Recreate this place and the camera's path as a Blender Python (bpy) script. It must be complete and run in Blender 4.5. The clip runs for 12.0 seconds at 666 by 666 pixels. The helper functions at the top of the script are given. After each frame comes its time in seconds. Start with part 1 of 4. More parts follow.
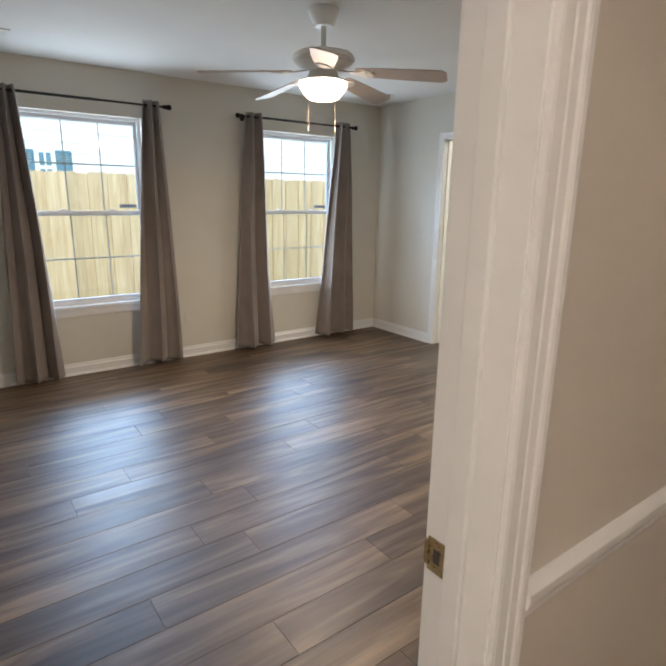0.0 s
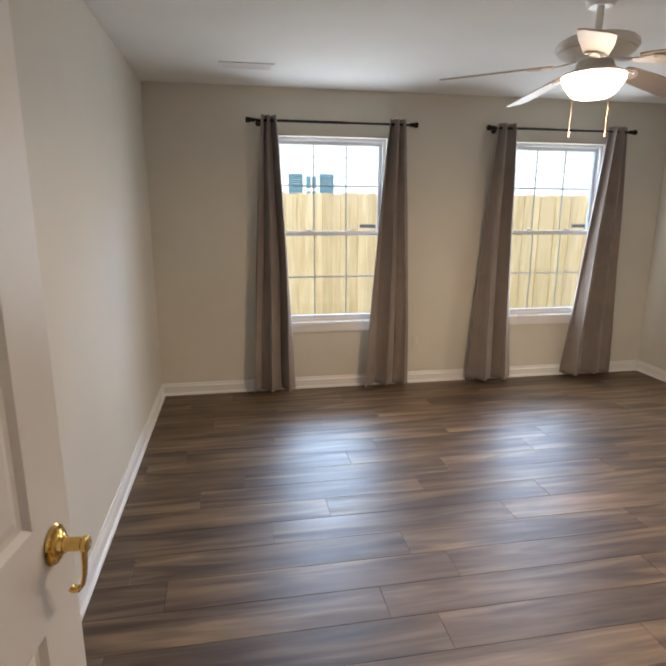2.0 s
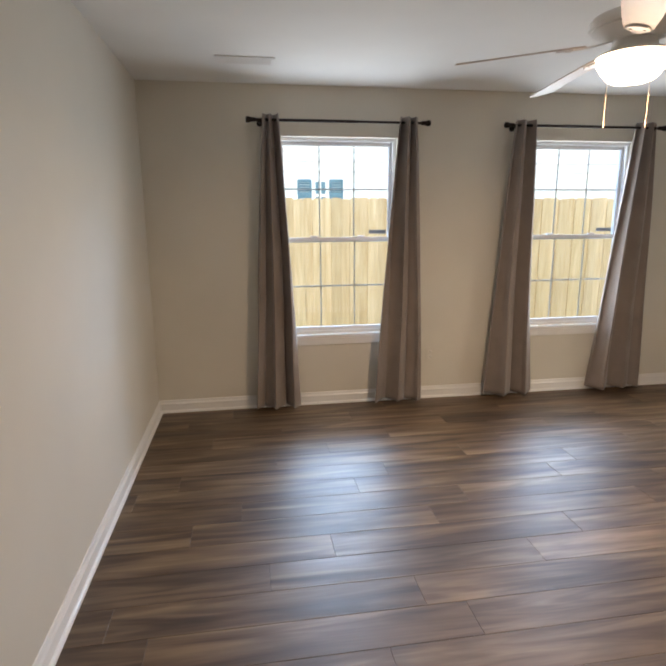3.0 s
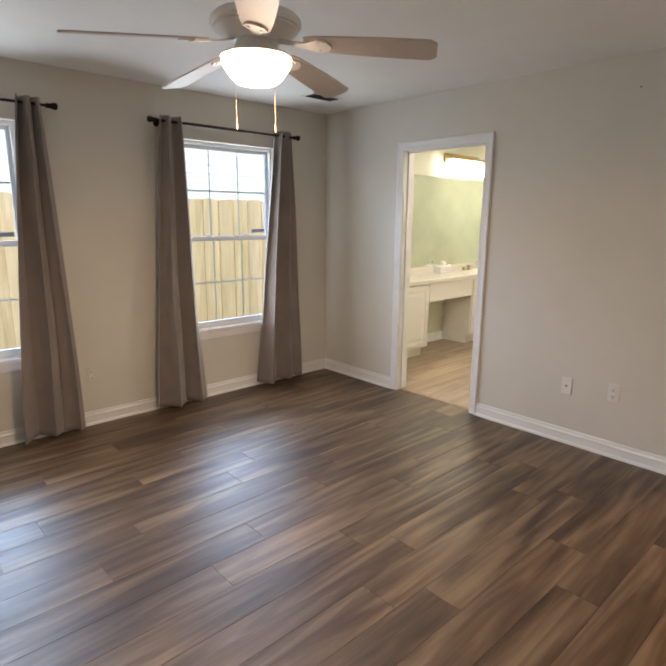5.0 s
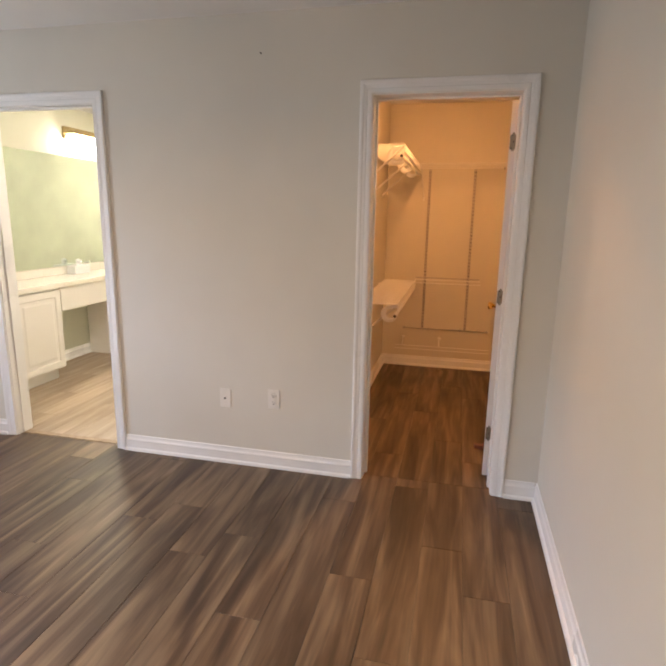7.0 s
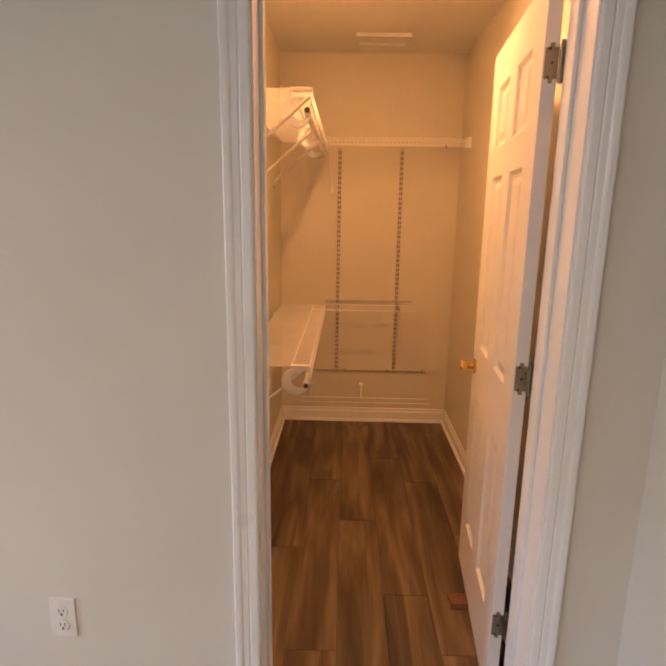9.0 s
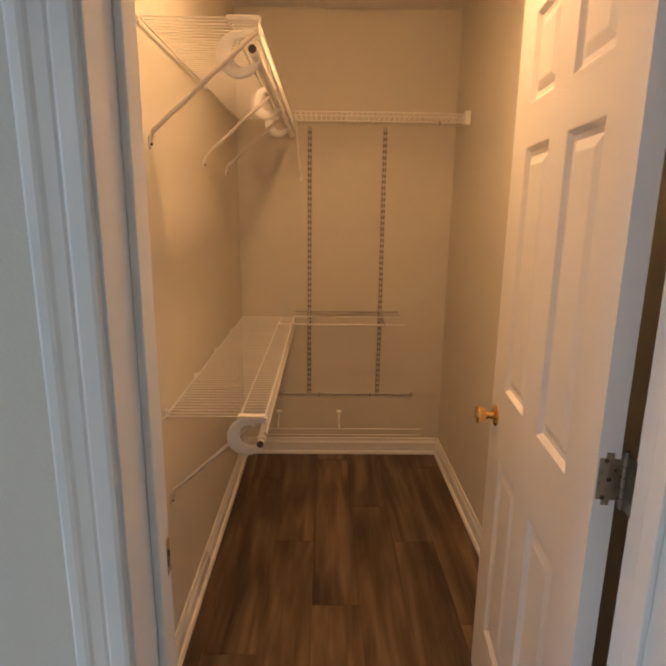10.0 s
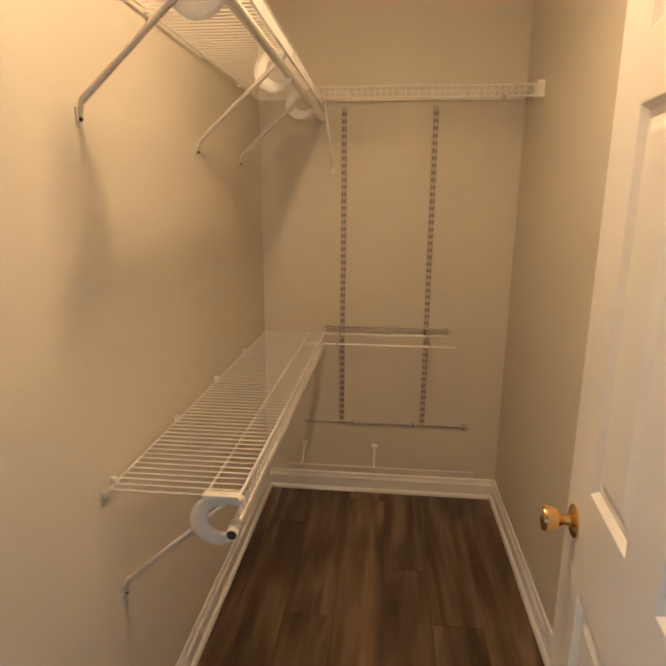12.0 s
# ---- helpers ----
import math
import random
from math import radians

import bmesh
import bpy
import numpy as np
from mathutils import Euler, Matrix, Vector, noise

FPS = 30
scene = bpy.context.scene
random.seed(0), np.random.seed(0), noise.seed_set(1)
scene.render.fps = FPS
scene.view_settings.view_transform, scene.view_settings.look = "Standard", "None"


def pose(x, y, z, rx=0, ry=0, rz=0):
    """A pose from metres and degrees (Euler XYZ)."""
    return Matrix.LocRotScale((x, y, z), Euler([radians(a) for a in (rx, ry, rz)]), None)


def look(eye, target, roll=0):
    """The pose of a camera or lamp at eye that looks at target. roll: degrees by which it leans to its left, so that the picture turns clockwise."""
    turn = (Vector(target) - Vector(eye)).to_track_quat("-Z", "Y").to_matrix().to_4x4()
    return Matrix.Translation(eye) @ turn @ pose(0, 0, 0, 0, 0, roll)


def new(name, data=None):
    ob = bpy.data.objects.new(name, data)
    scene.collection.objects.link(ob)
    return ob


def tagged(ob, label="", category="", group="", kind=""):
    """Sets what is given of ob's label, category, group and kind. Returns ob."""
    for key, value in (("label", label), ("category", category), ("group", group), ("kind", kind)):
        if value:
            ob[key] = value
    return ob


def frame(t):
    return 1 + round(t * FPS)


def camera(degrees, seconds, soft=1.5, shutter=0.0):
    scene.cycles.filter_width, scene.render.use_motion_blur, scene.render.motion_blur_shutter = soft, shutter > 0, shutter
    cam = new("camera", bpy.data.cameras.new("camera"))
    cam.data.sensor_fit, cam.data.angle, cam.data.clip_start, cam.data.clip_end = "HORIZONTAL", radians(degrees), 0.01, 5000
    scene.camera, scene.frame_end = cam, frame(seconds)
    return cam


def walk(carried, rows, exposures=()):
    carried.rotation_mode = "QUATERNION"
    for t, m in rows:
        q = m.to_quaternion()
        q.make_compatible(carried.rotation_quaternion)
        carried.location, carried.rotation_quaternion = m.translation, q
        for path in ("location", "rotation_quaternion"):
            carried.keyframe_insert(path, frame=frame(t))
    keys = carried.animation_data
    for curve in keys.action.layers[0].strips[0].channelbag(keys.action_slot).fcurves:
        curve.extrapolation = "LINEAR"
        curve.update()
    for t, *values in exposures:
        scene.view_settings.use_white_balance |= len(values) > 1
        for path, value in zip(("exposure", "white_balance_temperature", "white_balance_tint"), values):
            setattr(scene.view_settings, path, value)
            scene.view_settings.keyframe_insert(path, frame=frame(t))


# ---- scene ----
cam = camera(63.9, 12.0, soft=2.4)
PATH = [
    (0, (0.625, 0.459, 1.49), (1.775, 2.02, 0.997), 0.9),
    (0.5, (0.771, 0.564, 1.512), (1.743, 2.249, 1.034), 0.5),
    (1, (0.858, 0.627, 1.496), (1.604, 2.422, 1.039), 0.5),
    (1.5, (0.871, 0.666, 1.507), (1.389, 2.543, 1.061), 0.4),
    (2, (0.861, 0.751, 1.51), (1.209, 2.671, 1.067), 0.2),
    (2.5, (0.871, 0.921, 1.513), (1.143, 2.853, 1.075), 0.1),
    (2.7, (0.895, 0.976, 1.495), (1.168, 2.911, 1.07), -0.1),
    (4.3, (1.168, 1.172, 1.515), (2.059, 2.909, 1.080), 0.1),
    (4.5, (1.175, 1.216, 1.514), (2.212, 2.872, 1.086), 0.3),
    (5, (1.179, 1.248, 1.519), (2.504, 2.684, 1.093), 0.4),
    (5.5, (1.173, 1.291, 1.516), (2.741, 2.455, 1.085), 0.4),
    (6, (1.285, 1.323, 1.487), (3.025, 2.211, 1.059), 0.6),
    (6.5, (1.589, 1.357, 1.481), (3.436, 1.997, 1.057), 0.8),
    (7, (1.939, 1.439, 1.462), (3.843, 1.88, 1.034), 1.0),
    (7.2, (2.085, 1.478, 1.462), (4.006, 1.859, 1.035), 1.0),
    (8.8, (3.376, 1.687, 1.498), (5.326, 1.754, 1.062), 0.7),
    (9, (3.51, 1.691, 1.484), (5.461, 1.737, 1.047), 0.9),
    (9.5, (3.867, 1.672, 1.489), (5.818, 1.671, 1.049), 0.6),
    (10, (4.147, 1.662, 1.462), (6.096, 1.63, 1.016), 0.7),
    (10.5, (4.396, 1.645, 1.473), (6.343, 1.6, 1.017), 0.6),
    (11, (4.536, 1.572, 1.47), (6.482, 1.549, 1.007), 0.5),
    (11.5, (4.627, 1.51, 1.471), (6.571, 1.56, 1.002), 0.4),
    (12, (4.636, 1.532, 1.471), (6.571, 1.732, 1.008), 0.3),
]
LIGHT = [(0.0, 1.15, 5850, 9), (2.5, 1.22, 6400, 14), (4.5, 1.02, 6350, 14), (7.0, 1.48, 6350, 18), (9.0, 1.5, 6250, 18), (9.6, 1.1, 5600, 14), (10.4, 1.08, 4400, -5), (12.0, 1.32, 4100, -8)]
walk(cam, [(t, look(eye, target, roll)) for t, eye, target, roll in PATH], LIGHT)

# ---- daylight ----
world = bpy.data.worlds.new("world")
scene.world = world
world.use_nodes = True
wn = world.node_tree.nodes
sky = wn.new("ShaderNodeTexSky")
sky.sky_type, sky.sun_disc = "NISHITA", False
sky.sun_elevation, sky.sun_rotation = radians(47), radians(196)
wn["Background"].inputs[1].default_value = 0.15
world.node_tree.links.new(sky.outputs[0], wn["Background"].inputs[0])

sun = new("sun", bpy.data.lights.new("sun", "SUN"))
sun.data.energy, sun.data.angle, sun.data.color = 1.55, radians(0.5), (1.0, 0.94, 0.84)
sun.matrix_world = look((-2.3, -8, 9), (0, 0, 0))


# the bright sky over the neighbouring roof, as it shines in through both windows
skylight = new("window_skylight", bpy.data.lights.new("window_skylight", "AREA"))
skylight.data.shape, skylight.data.size, skylight.data.size_y = "RECTANGLE", 12.0, 1.8
skylight.data.energy, skylight.data.color = 820, (0.45, 0.68, 1.0)
skylight.matrix_world = look((2.6, 10.6, 4.35), (2.6, 5.2, 2.2))

# light off the bright yard and fence, coming in and up through each window opening
for wx in (1.6575, 3.6625):
    wl = new("window_daylight", bpy.data.lights.new("window_daylight", "AREA"))
    wl.data.shape, wl.data.size, wl.data.size_y = "RECTANGLE", 0.84, 1.42
    wl.data.energy, wl.data.color = 8.0, (0.86, 0.95, 1.0)
    wl.matrix_world = look((wx, 5.235, 1.34), (wx, 4.235, 1.40))

# ---- materials ----


def nodes_of(name):
    m = bpy.data.materials.new(name)
    m.use_nodes = True
    t = m.node_tree
    return m, t, t.nodes["Principled BSDF"]


def link(t, a, b):
    t.links.new(a, b)


def coords(t, scale=(1, 1, 1), rnd=False):
    """World-sized coordinates, shifted from piece to piece when rnd."""
    tc = t.nodes.new("ShaderNodeTexCoord")
    mp = t.nodes.new("ShaderNodeMapping")
    mp.inputs["Scale"].default_value = scale
    link(t, tc.outputs["Object"], mp.inputs["Vector"])
    if rnd:
        oi = t.nodes.new("ShaderNodeObjectInfo")
        mul = t.nodes.new("ShaderNodeVectorMath")
        mul.operation = "SCALE"
        mul.inputs[0].default_value = (37.0, 91.0, 53.0)
        link(t, oi.outputs["Random"], mul.inputs["Scale"])
        link(t, mul.outputs[0], mp.inputs["Location"])
    return mp.outputs[0]


def noise_tex(t, vec, scale, detail=4, rough=0.55, dist=0.0):
    n = t.nodes.new("ShaderNodeTexNoise")
    n.inputs["Scale"].default_value = scale
    n.inputs["Detail"].default_value = detail
    n.inputs["Roughness"].default_value = rough
    n.inputs["Distortion"].default_value = dist
    link(t, vec, n.inputs["Vector"])
    return n.outputs["Fac"]


def ramp(t, fac, stops):
    r = t.nodes.new("ShaderNodeValToRGB")
    e = r.color_ramp.elements
    while len(e) < len(stops):
        e.new(0.5)
    for el, (p, c) in zip(e, stops):
        el.position = p
        el.color = (*c, 1) if len(c) == 3 else c
    link(t, fac, r.inputs[0])
    return r.outputs[0]


def mix(t, fac, a, b, kind="MIX"):
    m = t.nodes.new("ShaderNodeMix")
    m.data_type, m.blend_type = "RGBA", kind
    for sock, v in ((m.inputs[0], fac), (m.inputs[6], a), (m.inputs[7], b)):
        if isinstance(v, (int, float)):
            sock.default_value = v
        elif isinstance(v, tuple):
            sock.default_value = (*v, 1)
        else:
            link(t, v, sock)
    return m.outputs[2]


def bump(t, p, height, strength, distance=0.002):
    b = t.nodes.new("ShaderNodeBump")
    b.inputs["Strength"].default_value = strength
    b.inputs["Distance"].default_value = distance
    link(t, height, b.inputs["Height"])
    link(t, b.outputs[0], p.inputs["Normal"])


def painted(name, col, rough=0.5, spread=0.04, grain=220, relief=0.12, patch=1.3):
    """Rolled or brushed paint with faint patches and a fine stipple."""
    m, t, p = nodes_of(name)
    v = coords(t)
    big = noise_tex(t, v, patch, 3)
    fine = noise_tex(t, v, grain, 2)
    lo = tuple(c * (1 - spread) for c in col)
    hi = tuple(min(1, c * (1 + spread)) for c in col)
    link(t, ramp(t, big, [(0.3, lo), (0.7, hi)]), p.inputs["Base Color"])
    link(t, ramp(t, big, [(0.3, (rough - 0.06,) * 3), (0.7, (rough + 0.06,) * 3)]), p.inputs["Roughness"])
    bump(t, p, fine, relief)
    return m


def metal(name, col, rough, scale=90):
    m, t, p = nodes_of(name)
    p.inputs["Metallic"].default_value = 1
    f = noise_tex(t, coords(t), scale, 3)
    link(t, ramp(t, f, [(0.3, tuple(c * 0.85 for c in col)), (0.7, col)]), p.inputs["Base Color"])
    link(t, ramp(t, f, [(0.3, (rough * 0.75,) * 3), (0.7, (rough * 1.3,) * 3)]), p.inputs["Roughness"])
    return m


def plastic(name, col, rough=0.4):
    m, t, p = nodes_of(name)
    f = noise_tex(t, coords(t), 40, 3)
    link(t, ramp(t, f, [(0.3, tuple(c * 0.94 for c in col)), (0.7, col)]), p.inputs["Base Color"])
    p.inputs["Roughness"].default_value = rough
    return m


def glow(name, col, strength):
    m, t, p = nodes_of(name)
    p.inputs["Base Color"].default_value = (0.9, 0.88, 0.82, 1)
    p.inputs["Roughness"].default_value = 0.3
    p.inputs["Emission Color"].default_value = (*col, 1)
    p.inputs["Emission Strength"].default_value = strength
    return m


def wood_floor(name, dark, mid, light, contrast=1.0, rough=0.43):
    """Long soft streaks along the plank, finer grain within them, a light knot here and there."""
    m, t, p = nodes_of(name)
    broad = noise_tex(t, coords(t, (0.55, 5.5, 1), rnd=True), 2.0, 3.0, 0.50, 1.0)
    streak = noise_tex(t, coords(t, (0.8, 12, 1), rnd=True), 1.7, 3.5, 0.55, 0.8)
    fine = noise_tex(t, coords(t, (2.4, 85, 1), rnd=True), 1.6, 4, 0.65, 0.3)
    cloud = noise_tex(t, coords(t, (1.1, 2.6, 1), rnd=True), 1.5, 3, 0.5, 0.4)
    base = ramp(t, broad, [(0.34, dark), (0.50, mid), (0.66, light)])
    c = mix(t, 0.50 * contrast, base, ramp(t, streak, [(0.36, (0.50, 0.47, 0.45)), (0.60, (1.18, 1.18, 1.18))]), "MULTIPLY")
    c = mix(t, 0.30 * contrast, c, ramp(t, fine, [(0.32, (0.60, 0.57, 0.55)), (0.62, (1.06, 1.06, 1.06))]), "MULTIPLY")
    c = mix(t, 0.60 * contrast, c, ramp(t, cloud, [(0.35, (0.62, 0.60, 0.58)), (0.65, (1.18, 1.17, 1.15))]), "MULTIPLY")
    oi = t.nodes.new("ShaderNodeObjectInfo")
    c = mix(t, 0.8, c, ramp(t, oi.outputs["Random"], [(0.0, (0.88, 0.87, 0.86)), (1.0, (1.10, 1.09, 1.07))]), "MULTIPLY")
    link(t, c, p.inputs["Base Color"])
    link(t, ramp(t, streak, [(0.3, (rough + 0.07,) * 3), (0.7, (rough - 0.06,) * 3)]), p.inputs["Roughness"])
    p.inputs["Specular IOR Level"].default_value = 0.55
    bump(t, p, streak, 0.12, 0.001)
    return m


def raw_wood(name, dark, light, rough=0.7, stretch=(9, 9, 0.7)):
    m, t, p = nodes_of(name)
    v = coords(t, stretch, rnd=True)
    f = noise_tex(t, v, 2.2, 5, 0.6, 0.5)
    c = ramp(t, f, [(0.3, dark), (0.7, light)])
    oi = t.nodes.new("ShaderNodeObjectInfo")
    c = mix(t, 0.8, c, ramp(t, oi.outputs["Random"], [(0, (0.86, 0.84, 0.80)), (1, (1.06, 1.05, 1.04))]), "MULTIPLY")
    link(t, c, p.inputs["Base Color"])
    p.inputs["Roughness"].default_value = rough
    bump(t, p, f, 0.3)
    return m


def fabric(name, col):
    m, t, p = nodes_of(name)
    v = coords(t)
    w = t.nodes.new("ShaderNodeTexWave")
    w.inputs["Scale"].default_value = 420
    w.bands_direction = "Z"
    link(t, v, w.inputs["Vector"])
    f = noise_tex(t, v, 5, 4)
    c = ramp(t, f, [(0.3, tuple(c * 0.88 for c in col)), (0.7, tuple(c * 1.06 for c in col))])
    link(t, mix(t, 0.10, c, w.outputs["Color"], "MULTIPLY"), p.inputs["Base Color"])
    p.inputs["Roughness"].default_value = 0.85
    p.inputs["Sheen Weight"].default_value = 0.25
    p.inputs["Sheen Roughness"].default_value = 0.5
    bump(t, p, w.outputs["Fac"], 0.15, 0.001)
    return m


def clear_glass(name):
    m, t, p = nodes_of(name)
    out = t.nodes["Material Output"]
    tr, gl, fr, mx = (t.nodes.new("ShaderNode" + k) for k in ("BsdfTransparent", "BsdfGlossy", "Fresnel", "MixShader"))
    tr.inputs[0].default_value = (0.95, 0.98, 0.97, 1)
    gl.inputs["Roughness"].default_value = 0.02
    fr.inputs[0].default_value = 1.45
    link(t, fr.outputs[0], mx.inputs[0])
    link(t, tr.outputs[0], mx.inputs[1])
    link(t, gl.outputs[0], mx.inputs[2])
    link(t, mx.outputs[0], out.inputs[0])
    return m


WALL = painted("wall_paint_greige", (0.665, 0.633, 0.558), 0.62, relief=0.18)
CLOSET_WALL = painted("closet_wall_paint", (0.66, 0.617, 0.52), 0.62, relief=0.18)
BATH_WALL = painted("bath_wall_paint_green_yellow", (0.69, 0.69, 0.57), 0.6)
HALL_WALL = painted("hall_wall_paint", (0.64, 0.585, 0.51), 0.6, relief=0.18)
CEIL = painted("ceiling_paint", (0.80, 0.79, 0.76), 0.85, grain=90, relief=0.35)
TRIM = painted("white_trim_paint", (0.80, 0.79, 0.77), 0.32, 0.02, 60, 0.0)
DOOR = painted("white_door_paint", (0.80, 0.78, 0.76), 0.36, 0.02, 140, 0.08)
VINYL = plastic("white_vinyl", (0.82, 0.83, 0.84), 0.35)
FAN_WHITE = painted("white_fan_enamel", (0.78, 0.76, 0.73), 0.35, 0.03, 60, 0.03)
BLADE = painted("whitewashed_blade", (0.55, 0.47, 0.41), 0.45, 0.08, 60, 0.05, 6)
FLOOR = wood_floor("wood_plank_floor", (0.056, 0.032, 0.016), (0.124, 0.078, 0.043), (0.205, 0.143, 0.086))
BATH_FLOOR = wood_floor("pale_wood_plank_floor", (0.30, 0.225, 0.155), (0.38, 0.295, 0.21), (0.45, 0.36, 0.27), 0.35, 0.5)
SUBFLOOR = plastic("dark_plank_joint", (0.05, 0.038, 0.028), 0.8)
STRIP = raw_wood("threshold_wood", (0.25, 0.17, 0.10), (0.42, 0.31, 0.20), 0.45)
CURTAIN = fabric("grey_taupe_curtain_cloth", (0.265, 0.220, 0.195))
BRONZE = metal("dark_bronze", (0.035, 0.028, 0.026), 0.42)
BRASS = metal("polished_brass", (0.86, 0.60, 0.20), 0.14)
CHAIN = plastic("dull_chain_brass", (0.16, 0.12, 0.085), 0.6)
OLDBRASS = metal("aged_brass", (0.45, 0.34, 0.17), 0.3)
NICKEL = metal("satin_nickel", (0.33, 0.30, 0.25), 0.34)
WIRE = plastic("white_coated_wire", (0.80, 0.78, 0.74), 0.35)
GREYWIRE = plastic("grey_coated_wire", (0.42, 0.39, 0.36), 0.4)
HOOK = plastic("white_rod_hook_plastic", (0.80, 0.80, 0.80), 0.45)
SLOT = plastic("dark_slot", (0.06, 0.05, 0.045), 0.7)
PLATE = plastic("ivory_outlet_plate", (0.80, 0.77, 0.71), 0.35)
GLASS = clear_glass("window_glass")
FENCE = raw_wood("fresh_pine_fence", (0.50, 0.345, 0.17), (0.69, 0.53, 0.32), 0.75)
SIDING = painted("white_lap_siding", (0.84, 0.84, 0.83), 0.6, 0.03)
SHUTTER = painted("dark_teal_shutter", (0.11, 0.21, 0.27), 0.5)
ROOF = painted("grey_shingle", (0.16, 0.15, 0.14), 0.9, 0.2, 30, 0.6, 4)
GRASS = painted("lawn_green", (0.09, 0.13, 0.04), 0.9, 0.35, 30, 0.8, 6)
VENT_SHADE = plastic("vent_inside_shade", (0.05, 0.045, 0.04), 0.8)
WEDGE = raw_wood("reddish_brown_wedge_wood", (0.12, 0.045, 0.03), (0.22, 0.09, 0.06), 0.5)
COUNTER = plastic("cream_cultured_marble", (0.84, 0.80, 0.72), 0.2)
CABINET = painted("cream_cabinet_paint", (0.80, 0.77, 0.72), 0.4, 0.03, 100, 0.04)
CHROME = metal("chrome", (0.8, 0.8, 0.8), 0.1)
MIRROR = metal("mirror_silver", (0.82, 0.90, 0.82), 0.005, 3)
STICKER = plastic("grey_sash_sticker", (0.22, 0.24, 0.27), 0.5)
FAN_GLOW = glow("fan_bowl_frosted_glass_lit", (1.0, 0.74, 0.50), 6.0)
BATH_CEIL_GLOW = glow("bath_ceiling_globe_lit", (1.0, 0.90, 0.74), 72)
BATH_GLOW = glow("bath_shade_lit", (1.0, 0.90, 0.72), 13)
CLOSET_GLOW = glow("closet_bulb_globe_lit", (1.0, 0.455, 0.145), 150)
HALL_GLOW = glow("hall_globe_lit", (1.0, 0.83, 0.68), 72)

# ---- mesh helpers ----


def box(bm, x0, x1, y0, y1, z0, z1, bevel=0.0):
    m = Matrix.Translation(((x0 + x1) / 2, (y0 + y1) / 2, (z0 + z1) / 2)) @ Matrix.Diagonal((abs(x1 - x0), abs(y1 - y0), abs(z1 - z0), 1))
    vs = bmesh.ops.create_cube(bm, size=1, matrix=m)["verts"]
    if bevel:
        bmesh.ops.bevel(bm, geom=list({e for v in vs for e in v.link_edges}), offset=bevel, segments=2, affect="EDGES", profile=0.6)
    return bm


def rod(bm, a, b, r, seg=10, r2=None):
    a, b = Vector(a), Vector(b)
    d = b - a
    m = Matrix.Translation((a + b) / 2) @ d.to_track_quat("Z", "Y").to_matrix().to_4x4()
    bmesh.ops.create_cone(bm, cap_ends=True, segments=seg, radius1=r, radius2=r if r2 is None else r2, depth=d.length, matrix=m)
    return bm


def lathe(bm, prof, m=Matrix(), seg=40):
    """Turn (radius, height) pairs round z; radius 0 closes the end."""
    rings = []
    for r, h in prof:
        if r <= 0:
            rings.append([bm.verts.new(m @ Vector((0, 0, h)))])
        else:
            rings.append([bm.verts.new(m @ Vector((r * math.cos(2 * math.pi * k / seg), r * math.sin(2 * math.pi * k / seg), h))) for k in range(seg)])
    for a, b in zip(rings, rings[1:]):
        for k in range(seg):
            q = [a[k % len(a)], a[(k + 1) % len(a)], b[(k + 1) % len(b)], b[k % len(b)]]
            q = list(dict.fromkeys(q))
            if len(q) > 2:
                bm.faces.new(q)
    bmesh.ops.recalc_face_normals(bm, faces=bm.faces)
    return bm


def sweep(bm, loops, caps=True):
    """Skin a row of equally long open profiles, each a closed section."""
    rows = [[bm.verts.new(p) for p in lp] for lp in loops]
    n = len(rows[0])
    for a, b in zip(rows, rows[1:]):
        for k in range(n):
            bm.faces.new((a[k], a[(k + 1) % n], b[(k + 1) % n], b[k]))
    if caps:
        bm.faces.new(rows[0])
        bm.faces.new(rows[-1][::-1])
    bmesh.ops.recalc_face_normals(bm, faces=bm.faces)
    return bm


def finish(name, bm, mat, smooth=False):
    me = bpy.data.meshes.new(name)
    if smooth:
        for f in bm.faces:
            f.smooth = True
    bm.to_mesh(me)
    bm.free()
    me.materials.append(mat)
    if smooth and mat is not CURTAIN:
        me.set_sharp_from_angle(angle=radians(35))
    return new(name, me)


def part(name, bm, mat, parent=None, label="", smooth=False):
    ob = finish(name, bm, mat, smooth)
    if parent:
        ob.parent = parent
    if label:
        ob["label"] = label
    return ob


def thing(name, label, category, group="", m=None):
    ob = new(name)
    ob.empty_display_size = 0.1
    if m is not None:
        ob.matrix_world = m
    return tagged(ob, label, category, group)


def setting(name, bm, mat, label, category, smooth=False):
    return tagged(finish(name, bm, mat, smooth), label, category, "", "structure")


# ---- plan ----
XW, XE, YS, YN, H = 0.215, 4.715, 0.957, 5.20, 2.45
T = 0.12
TE = 0.155                          # thicker partition at the closet door
EX0, EX1 = 0.42, 1.185            # entry door opening
B0, B1 = 3.475, 4.225             # bathroom opening
C0, C1 = 1.195, 1.895             # closet opening
DH = 2.045
CXB, CYN = 7.215, 2.145            # closet back wall and north wall
HC = 2.485                         # closet ceiling
WIN = [(1.20, 2.115), (3.205, 4.12)]
WZ0, WZ1 = 0.585, 2.095
BXE, BYN = 7.75, 5.22             # bathroom east and north walls
HXW, HXE, HYS = -0.75, 2.9, -1.6  # hallway


